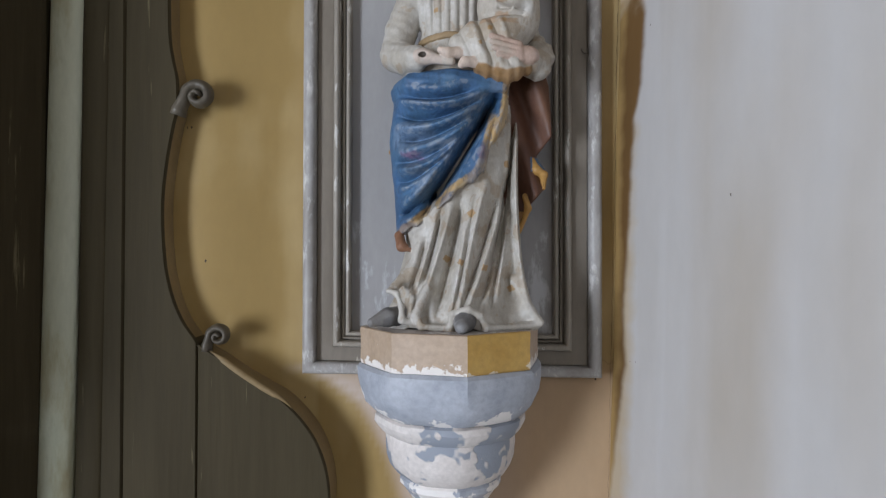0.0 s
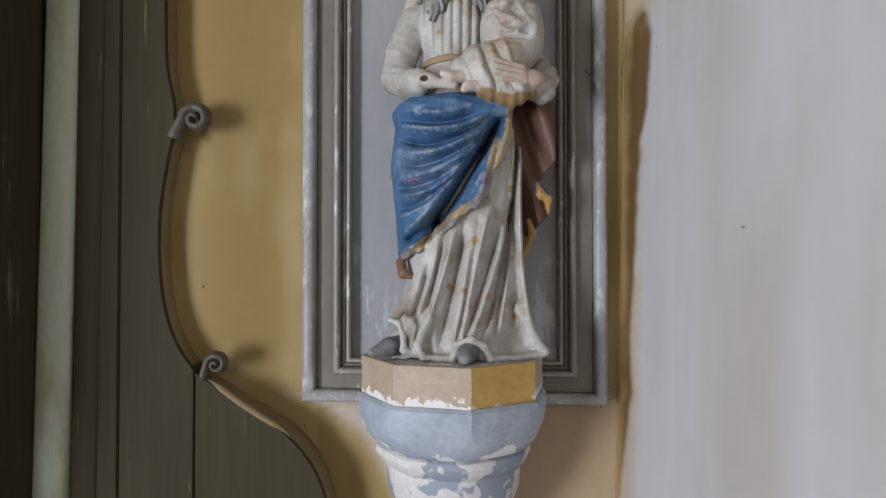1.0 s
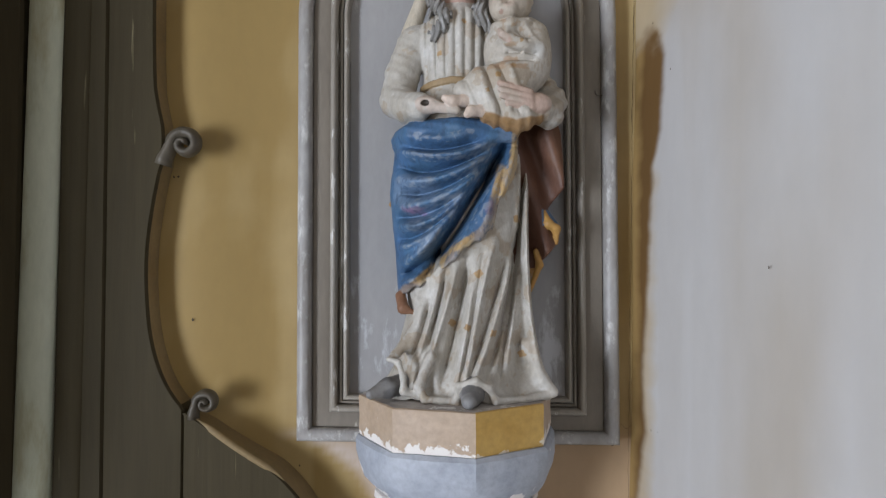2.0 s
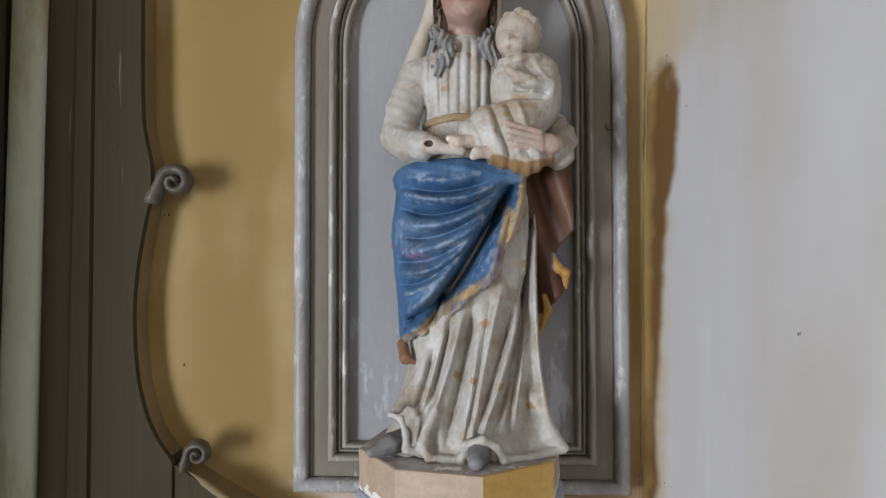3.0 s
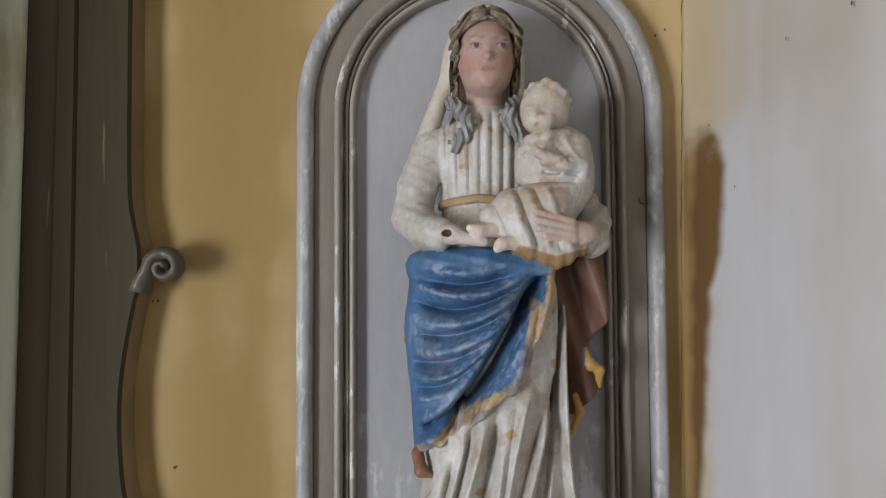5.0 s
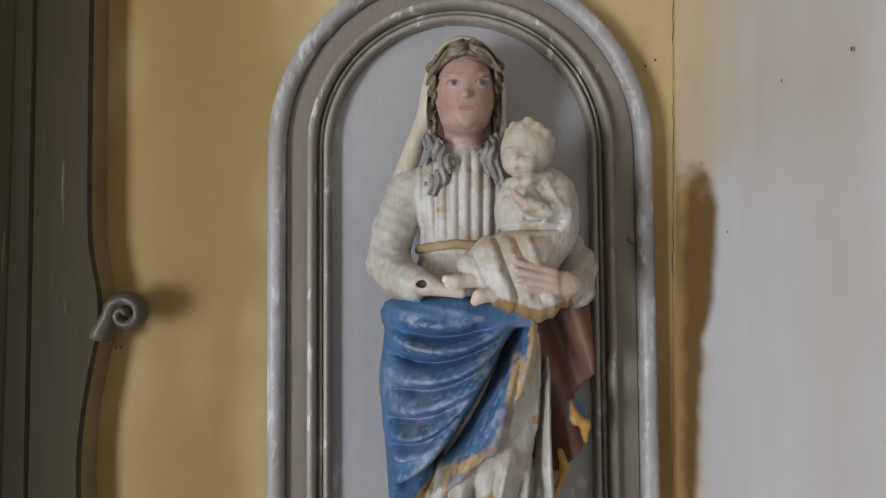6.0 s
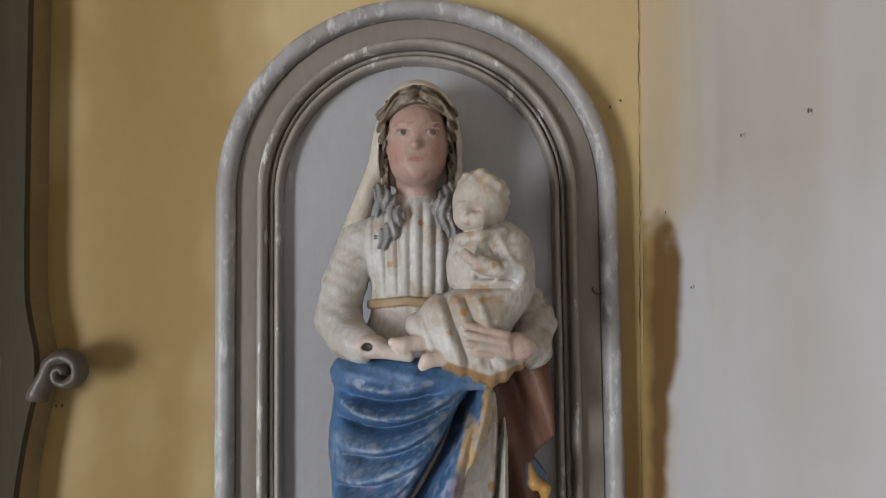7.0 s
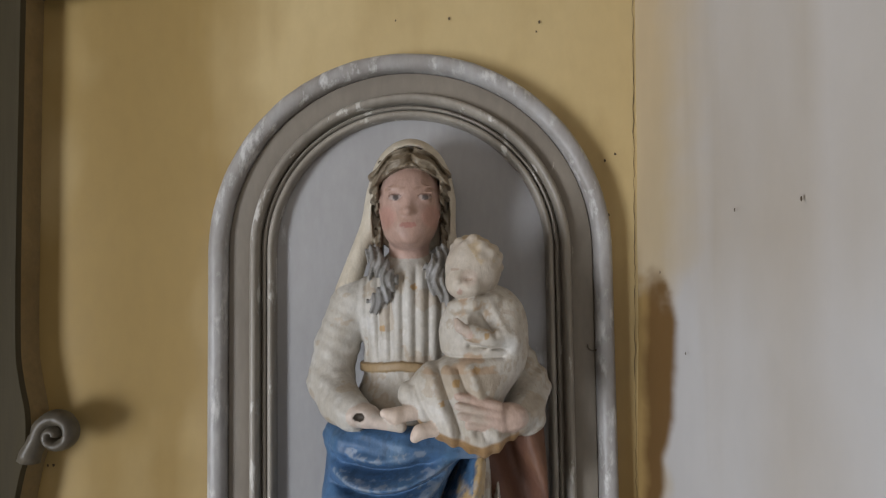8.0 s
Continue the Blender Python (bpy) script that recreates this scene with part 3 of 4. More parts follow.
def figure_field(X, Y, Z, relief):
    """Signed distances of the statue's garments and limbs at the points given, by paint."""
    def ell(c, r):
        p, q, s = (X - c[0]) / r[0], (Y - c[1]) / r[1], (Z - c[2]) / r[2]
        k0 = np.sqrt(p * p + q * q + s * s) + 1e-6
        k1 = np.sqrt((p / r[0]) ** 2 + (q / r[1]) ** 2 + (s / r[2]) ** 2) + 1e-6
        return k0 * (k0 - 1) / k1

    def limb(a, b, ra, rb):
        d = np.subtract(b, a)
        h = np.clip(((X - a[0]) * d[0] + (Y - a[1]) * d[1] + (Z - a[2]) * d[2]) / float(d @ d), 0, 1)
        return np.sqrt((X - a[0] - h * d[0]) ** 2 + (Y - a[1] - h * d[1]) ** 2 + (Z - a[2] - h * d[2]) ** 2) - (ra + (rb - ra) * h)

    def chain(pts):
        out = None
        for (x0, y0, z0, r0), (x1, y1, z1, r1) in zip(pts, pts[1:]):
            d = limb((x0, y0, z0), (x1, y1, z1), r0, r1)
            out = d if out is None else smin(out, d, 0.006)
        return out

    def smin(a, b, k):
        h = np.clip(0.5 + 0.5 * (b - a) / k, 0, 1)
        return b + (a - b) * h - k * h * (1 - h)

    def smax(a, b, k):
        return -smin(-a, -b, k)

    def folds(rows):
        out = 0.0
        for x0, z0, x1, z1, w, amp in rows:
            dx, dz = x1 - x0, z1 - z0
            h = np.clip(((X - x0) * dx + (Z - z0) * dz) / (dx * dx + dz * dz), 0, 1)
            q = ((X - x0 - h * dx) ** 2 + (Z - z0 - h * dz) ** 2) / (w * w)
            out = out + (amp * np.exp(-q) if amp > 0 else 1.3 * amp * np.exp(-1.3 * np.sqrt(q)))
        return out

    front = np.clip((-0.05 - Y) / 0.04, 0, 1)
    g = {}
    # skirt: a stack of ellipses
    zk = [1.39, 1.42, 1.46, 1.55, 1.65, 1.75, 1.85, 1.93, 1.98]
    cx = np.interp(Z, zk, [0.016, 0.015, 0.014, 0.018, 0.012, 0.006, 0.004, 0.0, 0.0])
    a = np.interp(Z, zk, [0.156, 0.144, 0.124, 0.106, 0.106, 0.110, 0.098, 0.060, 0.055])
    cy = np.interp(Z, zk, [-0.110, -0.108, -0.105, -0.100, -0.098, -0.094, -0.090, -0.085, -0.085])
    b = np.interp(Z, zk, [0.110, 0.101, 0.090, 0.083, 0.083, 0.084, 0.082, 0.058, 0.05])
    k = np.sqrt(((X - cx) / a) ** 2 + ((Y - cy) / b) ** 2)
    skirt = (k - 1) * np.minimum(a, b)
    hem = np.interp(X, HEM_X, HEM_Z) + 0.003 * np.sin(X * 130) + 0.002 * np.sin(X * 310)
    tuck = 0.050 * np.clip((Z - hem - 0.003) / 0.022, 0, 1) * np.clip((1.86 - Z) / 0.02, 0, 1)
    gown = smax(smax(skirt + tuck - front * relief[0], Z - 1.95, 0.01), 1.4055 + 0.005 * np.sin(X * 75) - Z, 0.004)
    mantle = skirt - 0.013 - front * relief[1]
    mantle = smax(smax(mantle, (hem - Z) * 0.75, 0.006), Z - 1.868, 0.012)
    roll = chain([(-0.100, -0.095, 1.845, 0.018), (-0.075, -0.150, 1.846, 0.020), (0.0, -0.175, 1.846, 0.020), (0.085, -0.165, 1.845, 0.016)])
    g["mantle"] = smin(mantle, roll + 0.0007 * np.sin(Z * 420 + X * 90), 0.012)
    # bodice with fine pleats
    collar = limb((0.0, -0.096, 2.046), (0.001, -0.098, 2.056), 0.040, 0.037)
    pleat = 0.0050 * np.abs(np.sin((X + 0.005) * (190 + 80 * (1.98 - Z)))) * np.clip((0.066 - np.abs(X)) / 0.012, 0, 1) * np.clip((2.078 - Z) / 0.02, 0, 1) * front
    body = smin(ell((0.004, -0.085, 1.980), (0.064, 0.053, 0.118)), smin(limb((-0.070, -0.085, 2.022), (0.068, -0.085, 2.018), 0.034, 0.032), collar, 0.02), 0.03) - pleat
    waist = smax(np.sqrt(((X - 0.004) / 1.14) ** 2 + (Y + 0.085) ** 2) - 0.0635, np.abs(Z - 1.942 + 0.10 * np.abs(X + 0.01)) - 0.006, 0.003)
    wrinkle = 0.0009 * np.sin(Z * 260 + X * 160) * np.sin(Z * 90 + 1.0)
    arm = chain([(-0.076, -0.085, 2.022, 0.033), (-0.100, -0.088, 1.965, 0.030), (-0.107, -0.098, 1.918, 0.031), (-0.086, -0.140, 1.895, 0.027), (-0.068, -0.170, 1.889, 0.024)]) - wrinkle
    cuff = chain([(0.145, -0.085, 1.950, 0.026), (0.160, -0.110, 1.910, 0.030), (0.150, -0.155, 1.882, 0.026), (0.138, -0.178, 1.878, 0.020)]) - 0.003 * np.sin(Z * 230 - X * 150) * 0.5
    lobes = chain([(-0.080, -0.160, 1.505, 0.013), (-0.104, -0.182, 1.480, 0.007), (-0.115, -0.195, 1.473, 0.004)])
    lobes = np.minimum(lobes, chain([(-0.115, -0.195, 1.474, 0.004), (-0.099, -0.200, 1.469, 0.0045), (-0.091, -0.205, 1.447, 0.0045), (-0.090, -0.205, 1.424, 0.006), (-0.072, -0.200, 1.418, 0.006)]))
    lobes = smin(lobes, chain([(0.116, -0.150, 1.490, 0.011), (0.135, -0.168, 1.437, 0.011), (0.153, -0.178, 1.417, 0.008)]), 0.006)
    lobes = smin(lobes, chain([(-0.048, -0.188, 1.475, 0.008), (-0.066, -0.205, 1.432, 0.008), (-0.057, -0.212, 1.413, 0.0055), (-0.006, -0.216, 1.410, 0.005)]), 0.006)
    lobes = smin(lobes, chain([(-0.006, -0.216, 1.410, 0.005), (-0.002, -0.226, 1.436, 0.0055), (0.024, -0.232, 1.445, 0.006), (0.044, -0.228, 1.433, 0.0055), (0.055, -0.220, 1.412, 0.006), (0.100, -0.200, 1.410, 0.005), (0.148, -0.178, 1.414, 0.006)]), 0.005)
    gown = smin(gown, lobes, 0.014)
    g["gown"] = smin(smin(smin(gown, body, 0.015), arm, 0.004), cuff, 0.006)
    g["belt"] = waist
    # brown lining hanging behind
    zl = [1.55, 1.60, 1.635, 1.66, 1.70, 1.725, 1.76, 1.86, 1.90]
    right = np.interp(Z, zl, [0.108, 0.128, 0.150, 0.172, 0.178, 0.160, 0.186, 0.184, 0.172])
    depth = np.abs(Y + 0.088 + 0.012 * np.sin(X * 95 + Z * 30)) - 0.020
    g["lining"] = smax(smax(smax(X - right, 0.085 - X, 0.004), depth, 0.008), np.abs(Z - 1.73) - 0.175, 0.006)
    fold_tip = chain([(0.150, -0.105, 1.716, 0.006), (0.157, -0.115, 1.697, 0.0075), (0.171, -0.112, 1.688, 0.007), (0.172, -0.105, 1.664, 0.004)])
    under = chain([(-0.100, -0.130, 1.572, 0.009), (-0.094, -0.146, 1.552, 0.009), (-0.080, -0.150, 1.546, 0.004)])
    g["lining"] = np.minimum(g["lining"], under)
    fold_tip = np.minimum(fold_tip, np.minimum(limb((-0.108, -0.085, 1.748), (-0.118, -0.092, 1.733), 0.005, 0.005), limb((-0.100, -0.090, 1.700), (-0.108, -0.096, 1.690), 0.005, 0.004)))
    g["hem_fold"] = smin(fold_tip, chain([(0.136, -0.105, 1.648, 0.005), (0.142, -0.108, 1.625, 0.006), (0.126, -0.10, 1.580, 0.004)]), 0.004)
    # head
    face = smin(ell((0.005, -0.118, 2.158), (0.0425, 0.050, 0.058)), ell((0.0045, -0.140, 2.1170), (0.0255, 0.027, 0.0190)), 0.030)
    for ex in (-0.0125, 0.0262):
        face = smax(face, -ell((ex, -0.1740, 2.1600), (0.0120, 0.0090, 0.0062)), 0.006)
        face = smin(face, ell((ex, -0.1570, 2.1600), (0.0088, 0.0080, 0.0068)), 0.002)
        face = smin(face, limb((ex - 0.010, -0.1600, 2.1730), (ex + 0.009, -0.1605, 2.1738), 0.0014, 0.0014), 0.006)
        face = smin(face, limb((ex - 0.009, -0.1600, 2.1655), (ex + 0.009, -0.1615, 2.1655), 0.0012, 0.0012), 0.002)
    face = smin(face, limb((0.0056, -0.1635, 2.161), (0.0046, -0.1715, 2.1425), 0.0026, 0.0040), 0.009)
    face = smin(face, ell((0.0046, -0.1730, 2.1415), (0.0052, 0.0050, 0.0046)), 0.003)
    face = smin(face, np.minimum(ell((-0.0010, -0.1670, 2.1405), (0.0040, 0.0045, 0.0036)), ell((0.0102, -0.1670, 2.1405), (0.0040, 0.0045, 0.0036))), 0.003)
    face = smin(face, ell((0.0045, -0.1645, 2.1262), (0.0100, 0.0036, 0.0022)), 0.004)
    face = smin(face, ell((0.0045, -0.1640, 2.1212), (0.0082, 0.0038, 0.0024)), 0.004)
    face = smin(face, ell((0.0045, -0.1610, 2.1085), (0.0090, 0.0060, 0.0070)), 0.008)
    neck = limb((0.0, -0.095, 2.04), (0.003, -0.105, 2.11), 0.029, 0.027)
    g["skin"] = smin(face, neck, 0.01)
    lap = np.abs(X - 0.008)
    opening = np.maximum(np.maximum(np.abs(X - 0.005) - 0.0405, (Z - 2.2005 + 0.10 * lap + 8 * lap * lap) * 0.85), 2.070 - Z)
    flow = Z + 0.5 * lap + 5 * lap * lap + 0.0035 * np.sin(170 * lap)
    wave = (0.0028 * np.sin(380 * flow) + 0.0011 * np.sin(900 * flow + 60 * lap)) * np.clip((Z - 2.10) / 0.04, 0.4, 1) - 0.004 * np.exp(-(lap / 0.0035) ** 2)
    hair = smin(ell((0.005, -0.112, 2.176), (0.053, 0.060, 0.058)), ell((0.005, -0.082, 2.105), (0.052, 0.036, 0.062)), 0.02)
    for sx in (-1, 1):
        hair = smin(hair, ell((0.006 + sx * 0.045, -0.128, 2.190), (0.009, 0.014, 0.009)), 0.008)
    g["hair"] = smax(hair - wave, -opening, 0.005) + 0.02 * (Y > 0.02)
    strand = 0.0020 * np.sin(640 * X + 2.4 * np.sin(120 * Z))
    locks = np.minimum(chain([(-0.047, -0.110, 2.092, 0.010), (-0.036, -0.132, 2.074, 0.012), (-0.022, -0.144, 2.054, 0.010), (-0.030, -0.143, 2.034, 0.009), (-0.043, -0.136, 2.014, 0.005)]),
                       chain([(0.049, -0.112, 2.092, 0.010), (0.037, -0.136, 2.068, 0.011), (0.041, -0.146, 2.046, 0.011), (0.055, -0.146, 2.026, 0.007)]))
    locks = np.minimum(locks, np.minimum(limb((-0.026, -0.145, 2.046), (-0.048, -0.136, 2.026), 0.007, 0.004), limb((-0.042, -0.120, 2.076), (-0.050, -0.118, 2.060), 0.008, 0.005)))
    g["locks"] = locks - strand
    veil = smin(ell((0.005, -0.080, 2.170), (0.0610, 0.062, 0.084)), limb((-0.042, -0.080, 2.165), (-0.086, -0.088, 2.040), 0.011, 0.016), 0.022)
    veil = smin(veil, limb((0.054, -0.082, 2.165), (0.060, -0.085, 2.075), 0.010, 0.012), 0.012)
    veil_open = np.sqrt(((X - 0.005) / 0.054) ** 2 + ((Z - 2.142) / 0.096) ** 2) - 1
    g["veil"] = smax(veil, -np.maximum(veil_open * 0.05, (Y + 0.085)), 0.003)
    # palms and fingers
    hand = smin(ell((-0.055, -0.183, 1.888), (0.024, 0.016, 0.015)), limb((-0.045, -0.190, 1.884), (-0.005, -0.197, 1.876), 0.010, 0.007), 0.008)
    fingers = limb((0.112, -0.2110, 1.901), (0.064, -0.2150, 1.915), 0.0070, 0.0048)
    for a, b in (((0.112, -0.2130, 1.893), (0.064, -0.2190, 1.904)), ((0.112, -0.2130, 1.885), (0.067, -0.2210, 1.893)), ((0.114, -0.2110, 1.877), (0.076, -0.2200, 1.882))):
        fingers = smin(fingers, limb(a, b, 0.0068, 0.0050), 0.002)
    hand = smin(hand, smin(ell((0.124, -0.198, 1.886), (0.026, 0.017, 0.018)), fingers, 0.006), 0.002)
    hand = np.minimum(hand, chain([(0.080, -0.208, 1.988, 0.0075), (0.068, -0.210, 1.996, 0.0055), (0.064, -0.208, 2.004, 0.0035)]))
    g["palm_skin"] = smax(hand, -ell((-0.056, -0.201, 1.888), (0.008, 0.008, 0.006)), 0.002)
    # child
    kid = smin(ell((0.087, -0.158, 2.067), (0.036, 0.037, 0.040)), ell((0.073, -0.181, 2.048), (0.021, 0.019, 0.019)), 0.015)
    for ex, ez in ((0.0635, 2.066), (0.080, 2.053)):
        kid = smax(kid, -ell((ex, -0.2005, ez), (0.0055, 0.0050, 0.0034)), 0.004)
    kid = smin(kid, limb((0.0700, -0.1955, 2.060), (0.0665, -0.2005, 2.0515), 0.0024, 0.0034), 0.005)
    kid = smin(kid, ell((0.083, -0.191, 2.043), (0.010, 0.009, 0.009)), 0.008)
    kid = smin(kid, ell((0.0685, -0.196, 2.039), (0.0050, 0.0035, 0.0020)), 0.002)
    if np.max(Z) > 2.02:
        for cx_, cy_, cz_, cr_ in CURLS:
            kid = smin(kid, np.sqrt((X - cx_) ** 2 + (Y - cy_) ** 2 + (Z - cz_) ** 2) - cr_, 0.0040)
    g["child"] = kid
    drape = 0.8 * folds(ROBE_FOLDS)
    robe = smin(smin(ell((0.112, -0.150, 1.990), (0.045, 0.042, 0.056)), ell((0.082, -0.158, 1.985), (0.040, 0.034, 0.050)), 0.02), chain([(0.108, -0.160, 1.955, 0.044), (0.080, -0.170, 1.925, 0.046), (0.040, -0.176, 1.918, 0.034), (0.008, -0.180, 1.912, 0.018)]), 0.02)
    robe = smin(robe, chain([(0.028, -0.182, 1.895, 0.020), (0.058, -0.190, 1.877, 0.024), (0.095, -0.194, 1.866, 0.026), (0.122, -0.184, 1.874, 0.020)]), 0.015)
    robe = smin(robe, chain([(0.130, -0.165, 2.012, 0.019), (0.127, -0.188, 1.978, 0.016), (0.104, -0.202, 1.978, 0.014), (0.082, -0.203, 1.988, 0.012)]), 0.006)
    robe = smin(robe, chain([(0.062, -0.178, 2.018, 0.010), (0.086, -0.188, 2.022, 0.009), (0.112, -0.178, 2.026, 0.009)]), 0.006)
    fan = 0.0016 * np.sin((X - 0.09) * 330) * np.clip((1.90 - Z) / 0.03, 0, 1)
    g["robe"] = robe - drape - fan
    g["feet"] = np.minimum(chain([(0.010, -0.190, 1.893, 0.011), (-0.012, -0.200, 1.890, 0.009), (-0.024, -0.204, 1.894, 0.006)]), chain([(0.035, -0.200, 1.874, 0.010), (0.018, -0.208, 1.872, 0.008), (0.012, -0.210, 1.866, 0.006)]))
    g["shoes"] = np.minimum(chain([(-0.085, -0.150, 1.428, 0.019), (-0.116, -0.190, 1.427, 0.016), (-0.142, -0.208, 1.420, 0.008)]), chain([(0.020, -0.180, 1.428, 0.022), (0.018, -0.226, 1.423, 0.018), (0.012, -0.246, 1.416, 0.012)]))
    return g


def cloud(P, octaves):
    """Smooth noise between about -1 and 1 at the points given, in several octaves."""
    total, size = 0.0, 1.0
    for o in range(octaves):
        q = P * 2 ** o + 17.3 * o
        i = np.floor(q).astype(np.int64)
        f = q - i
        f = f * f * (3 - 2 * f)
        v = 0.0
        for a in (0, 1):
            for b in (0, 1):
                for c in (0, 1):
                    n = (i[:, 0] + a) * 73856093 ^ (i[:, 1] + b) * 19349663 ^ (i[:, 2] + c) * 83492791
                    n = (n ^ (n >> 13)) * 1274126177 & 0x7FFFFFFF
                    n = (n ^ (n >> 15)) % 65536 / 32768 - 1
                    v = v + n * np.abs(1 - a - f[:, 0]) * np.abs(1 - b - f[:, 1]) * np.abs(1 - c - f[:, 2])
        total, size = total + size * v, size * 0.5
    return total


PAINTS = {"mantle": (0.075, 0.165, 0.305), "gown": (0.485, 0.465, 0.425), "belt": (0.42, 0.29, 0.13), "lining": (0.115, 0.053, 0.033), "hem_fold": (0.47, 0.27, 0.08),
          "skin": (0.43, 0.29, 0.24), "hair": (0.19, 0.152, 0.104), "locks": (0.22, 0.215, 0.205), "veil": (0.56, 0.51, 0.42), "palm_skin": (0.52, 0.44, 0.38),
          "child": (0.52, 0.465, 0.395), "robe": (0.50, 0.47, 0.42), "feet": (0.66, 0.55, 0.47), "shoes": (0.155, 0.155, 0.16)}


def figure_colors(P, near):
    """Paint by garment, with gilt hems, sprigs, blush, worn ridges and some painted-in shade."""
    x, y, z = P.T
    names = list(PAINTS)
    col = np.array([PAINTS[n] for n in names])[near]

    def lay(mask, c):
        nonlocal col
        col = col + (np.array(c) - col) * np.clip(mask, 0, 1)[:, None]

    rough, broad, speck = cloud(P * 38, 5), cloud(P * 11, 3), cloud(P * np.array((150, 150, 90)), 3)
    m = near == names.index("mantle")
    hem = np.interp(x, HEM_X, HEM_Z)
    slope = np.interp(x, (np.array(HEM_X[1:]) + HEM_X[:-1]) / 2, np.diff(HEM_Z) / np.diff(HEM_X))
    rise = (z - hem) / np.sqrt(1 + slope ** 2)
    lay(m * np.clip((0.0185 + 0.005 * rough - rise) / 0.004, 0, 1) * (x > -0.12), (0.47, 0.33, 0.16))
    lay(m * np.clip((0.0060 + 0.006 * rough - rise) / 0.003, 0, 0.6) * (x > -0.12), (0.54, 0.46, 0.33))
    lay(m * np.clip((broad - 0.25) * 1.5, 0, 0.35), (0.24, 0.30, 0.40))
    lay(m * np.clip(1.1 - np.hypot((x + 0.078) / 1.7, z - 1.717) / 0.010 + 0.9 * rough, 0, 0.55), (0.42, 0.20, 0.36))
    lay(m * np.clip(1.1 - np.hypot(x - 0.050, z - 1.715) / 0.012 + 0.9 * rough, 0, 0.45), (0.34, 0.17, 0.33))
    gown = (near == names.index("gown")) | (near == names.index("robe"))
    lay(gown * np.clip((rough - 0.34) * 4, 0, 0.5), (0.36, 0.28, 0.19))
    lay(gown * np.clip((-rough - 0.42) * 4, 0, 0.5), (0.60, 0.59, 0.56))
    for fx, fz in ((0.032, 1.611), (-0.014, 1.530), (0.012, 1.524), (0.054, 1.514), (0.098, 1.703), (0.104, 1.476), (-0.033, 1.990), (0.010, 2.045), (0.062, 1.93), (0.10, 1.985), (0.086, 1.945), (0.045, 1.905)):
        r = np.hypot(x - fx, z - fz)
        t = np.arctan2(z - fz, x - fx)
        size = 0.0075 if fz < 1.75 else 0.0042
        lay(gown * (r < size * (0.85 + 0.13 * np.cos(4 * t + fz * 90) + 0.35 * rough)) * 0.8, (0.40, 0.24, 0.08))
    robe = near == names.index("robe")
    under = np.interp(x, [-0.01, 0.03, 0.09, 0.14], [1.897, 1.866, 1.847, 1.860])
    lay(robe * np.clip((under + 0.010 - z) / 0.003, 0, 1) * 0.9, (0.30, 0.17, 0.06))
    lay(robe * np.clip((rough - 0.45) * 4, 0, 0.5) * (z > 1.94), (0.42, 0.27, 0.16))
    s = near == names.index("skin")
    for ex in (-0.026, 0.036):
        lay(s * np.clip(1.2 - np.hypot(x - ex, (z - 2.135)) / 0.015, 0, 0.45), (0.44, 0.21, 0.175))
    lay(s * (np.hypot((x - 0.0045) / 0.0112, (z - 2.1238) / 0.0036) < 1) * 0.75, (0.36, 0.15, 0.13))
    for ex in (-0.0125, 0.0262):
        e = np.hypot((x - ex) / 0.0082, (z - 2.1598) / 0.0036)
        lay(s * np.clip(2.2 - 1.6 * e, 0, 0.45), (0.26, 0.15, 0.12))
        lay(s * (e < 1) * 0.7, (0.36, 0.31, 0.29))
        lay(s * (np.hypot(x - ex - 0.001, z - 2.1600) < 0.0040) * 0.95, (0.07, 0.055, 0.05))
        lay(s * (np.abs(z - 2.1640 + 22 * (x - ex) ** 2) < 0.0011) * (np.abs(x - ex) < 0.009) * 0.8, (0.16, 0.09, 0.07))
        lay(s * (np.abs(z - 2.1735 + 14 * (x - ex) ** 2) < 0.0018) * (np.abs(x - ex) < 0.014) * 0.5, (0.30, 0.19, 0.13))
    lay((near == names.index("lining")) * np.clip((broad - 0.1) * 2, 0, 0.5), (0.18, 0.09, 0.048))
    lay((near == names.index("lining")) * (z < 1.62) * (x > 0), (0.45, 0.26, 0.09))
    lay((near == names.index("lining")) * (x < 0), (0.24, 0.125, 0.075))
    lay((near == names.index("lining")) * (x > 0.145) * (np.abs(z - 1.708) < 0.014), (0.10, 0.16, 0.26))
    lay((near == names.index("child")) * np.clip(1 - np.hypot(x - 0.080, z - 2.055) / 0.012, 0, 0.2), (0.58, 0.38, 0.32))
    palm = near == names.index("palm_skin")
    # shade inside the palm's carved hole, put into the colour
    lay(palm * (np.hypot((x + 0.056) / 1.3, z - 1.888) < 0.0052), (0.05, 0.04, 0.03))
    lay(palm * np.clip((rough - 0.15) * 3, 0, 0.6) * (x < 0), (0.55, 0.52, 0.47))
    lay((near == names.index("belt")) * 1.0, (0.34, 0.245, 0.135))
    shoe = near == names.index("shoes")
    lay(shoe * np.clip((rough + 0.1) * 2, 0, 0.7), (0.27, 0.27, 0.275))
    kid = near == names.index("child")
    for ex, ez in ((0.0635, 2.066), (0.080, 2.053)):
        lay(kid * (np.abs(z - ez + 12 * (x - ex) ** 2) < 0.0013) * (np.abs(x - ex) < 0.0050) * (y < -0.17) * 0.5, (0.33, 0.22, 0.16))
    lay(kid * np.clip((rough - 0.1) * 2, 0, 0.6) * (x + 0.6 * (z - 2.07) > 0.095), (0.50, 0.38, 0.22))
    lay((near == names.index("child")) * (np.hypot(x - 0.0685, z - 2.038) < 0.0036) * 0.5, (0.45, 0.24, 0.2))
    crest = sweeps(x, z, MANTLE_CRESTS)
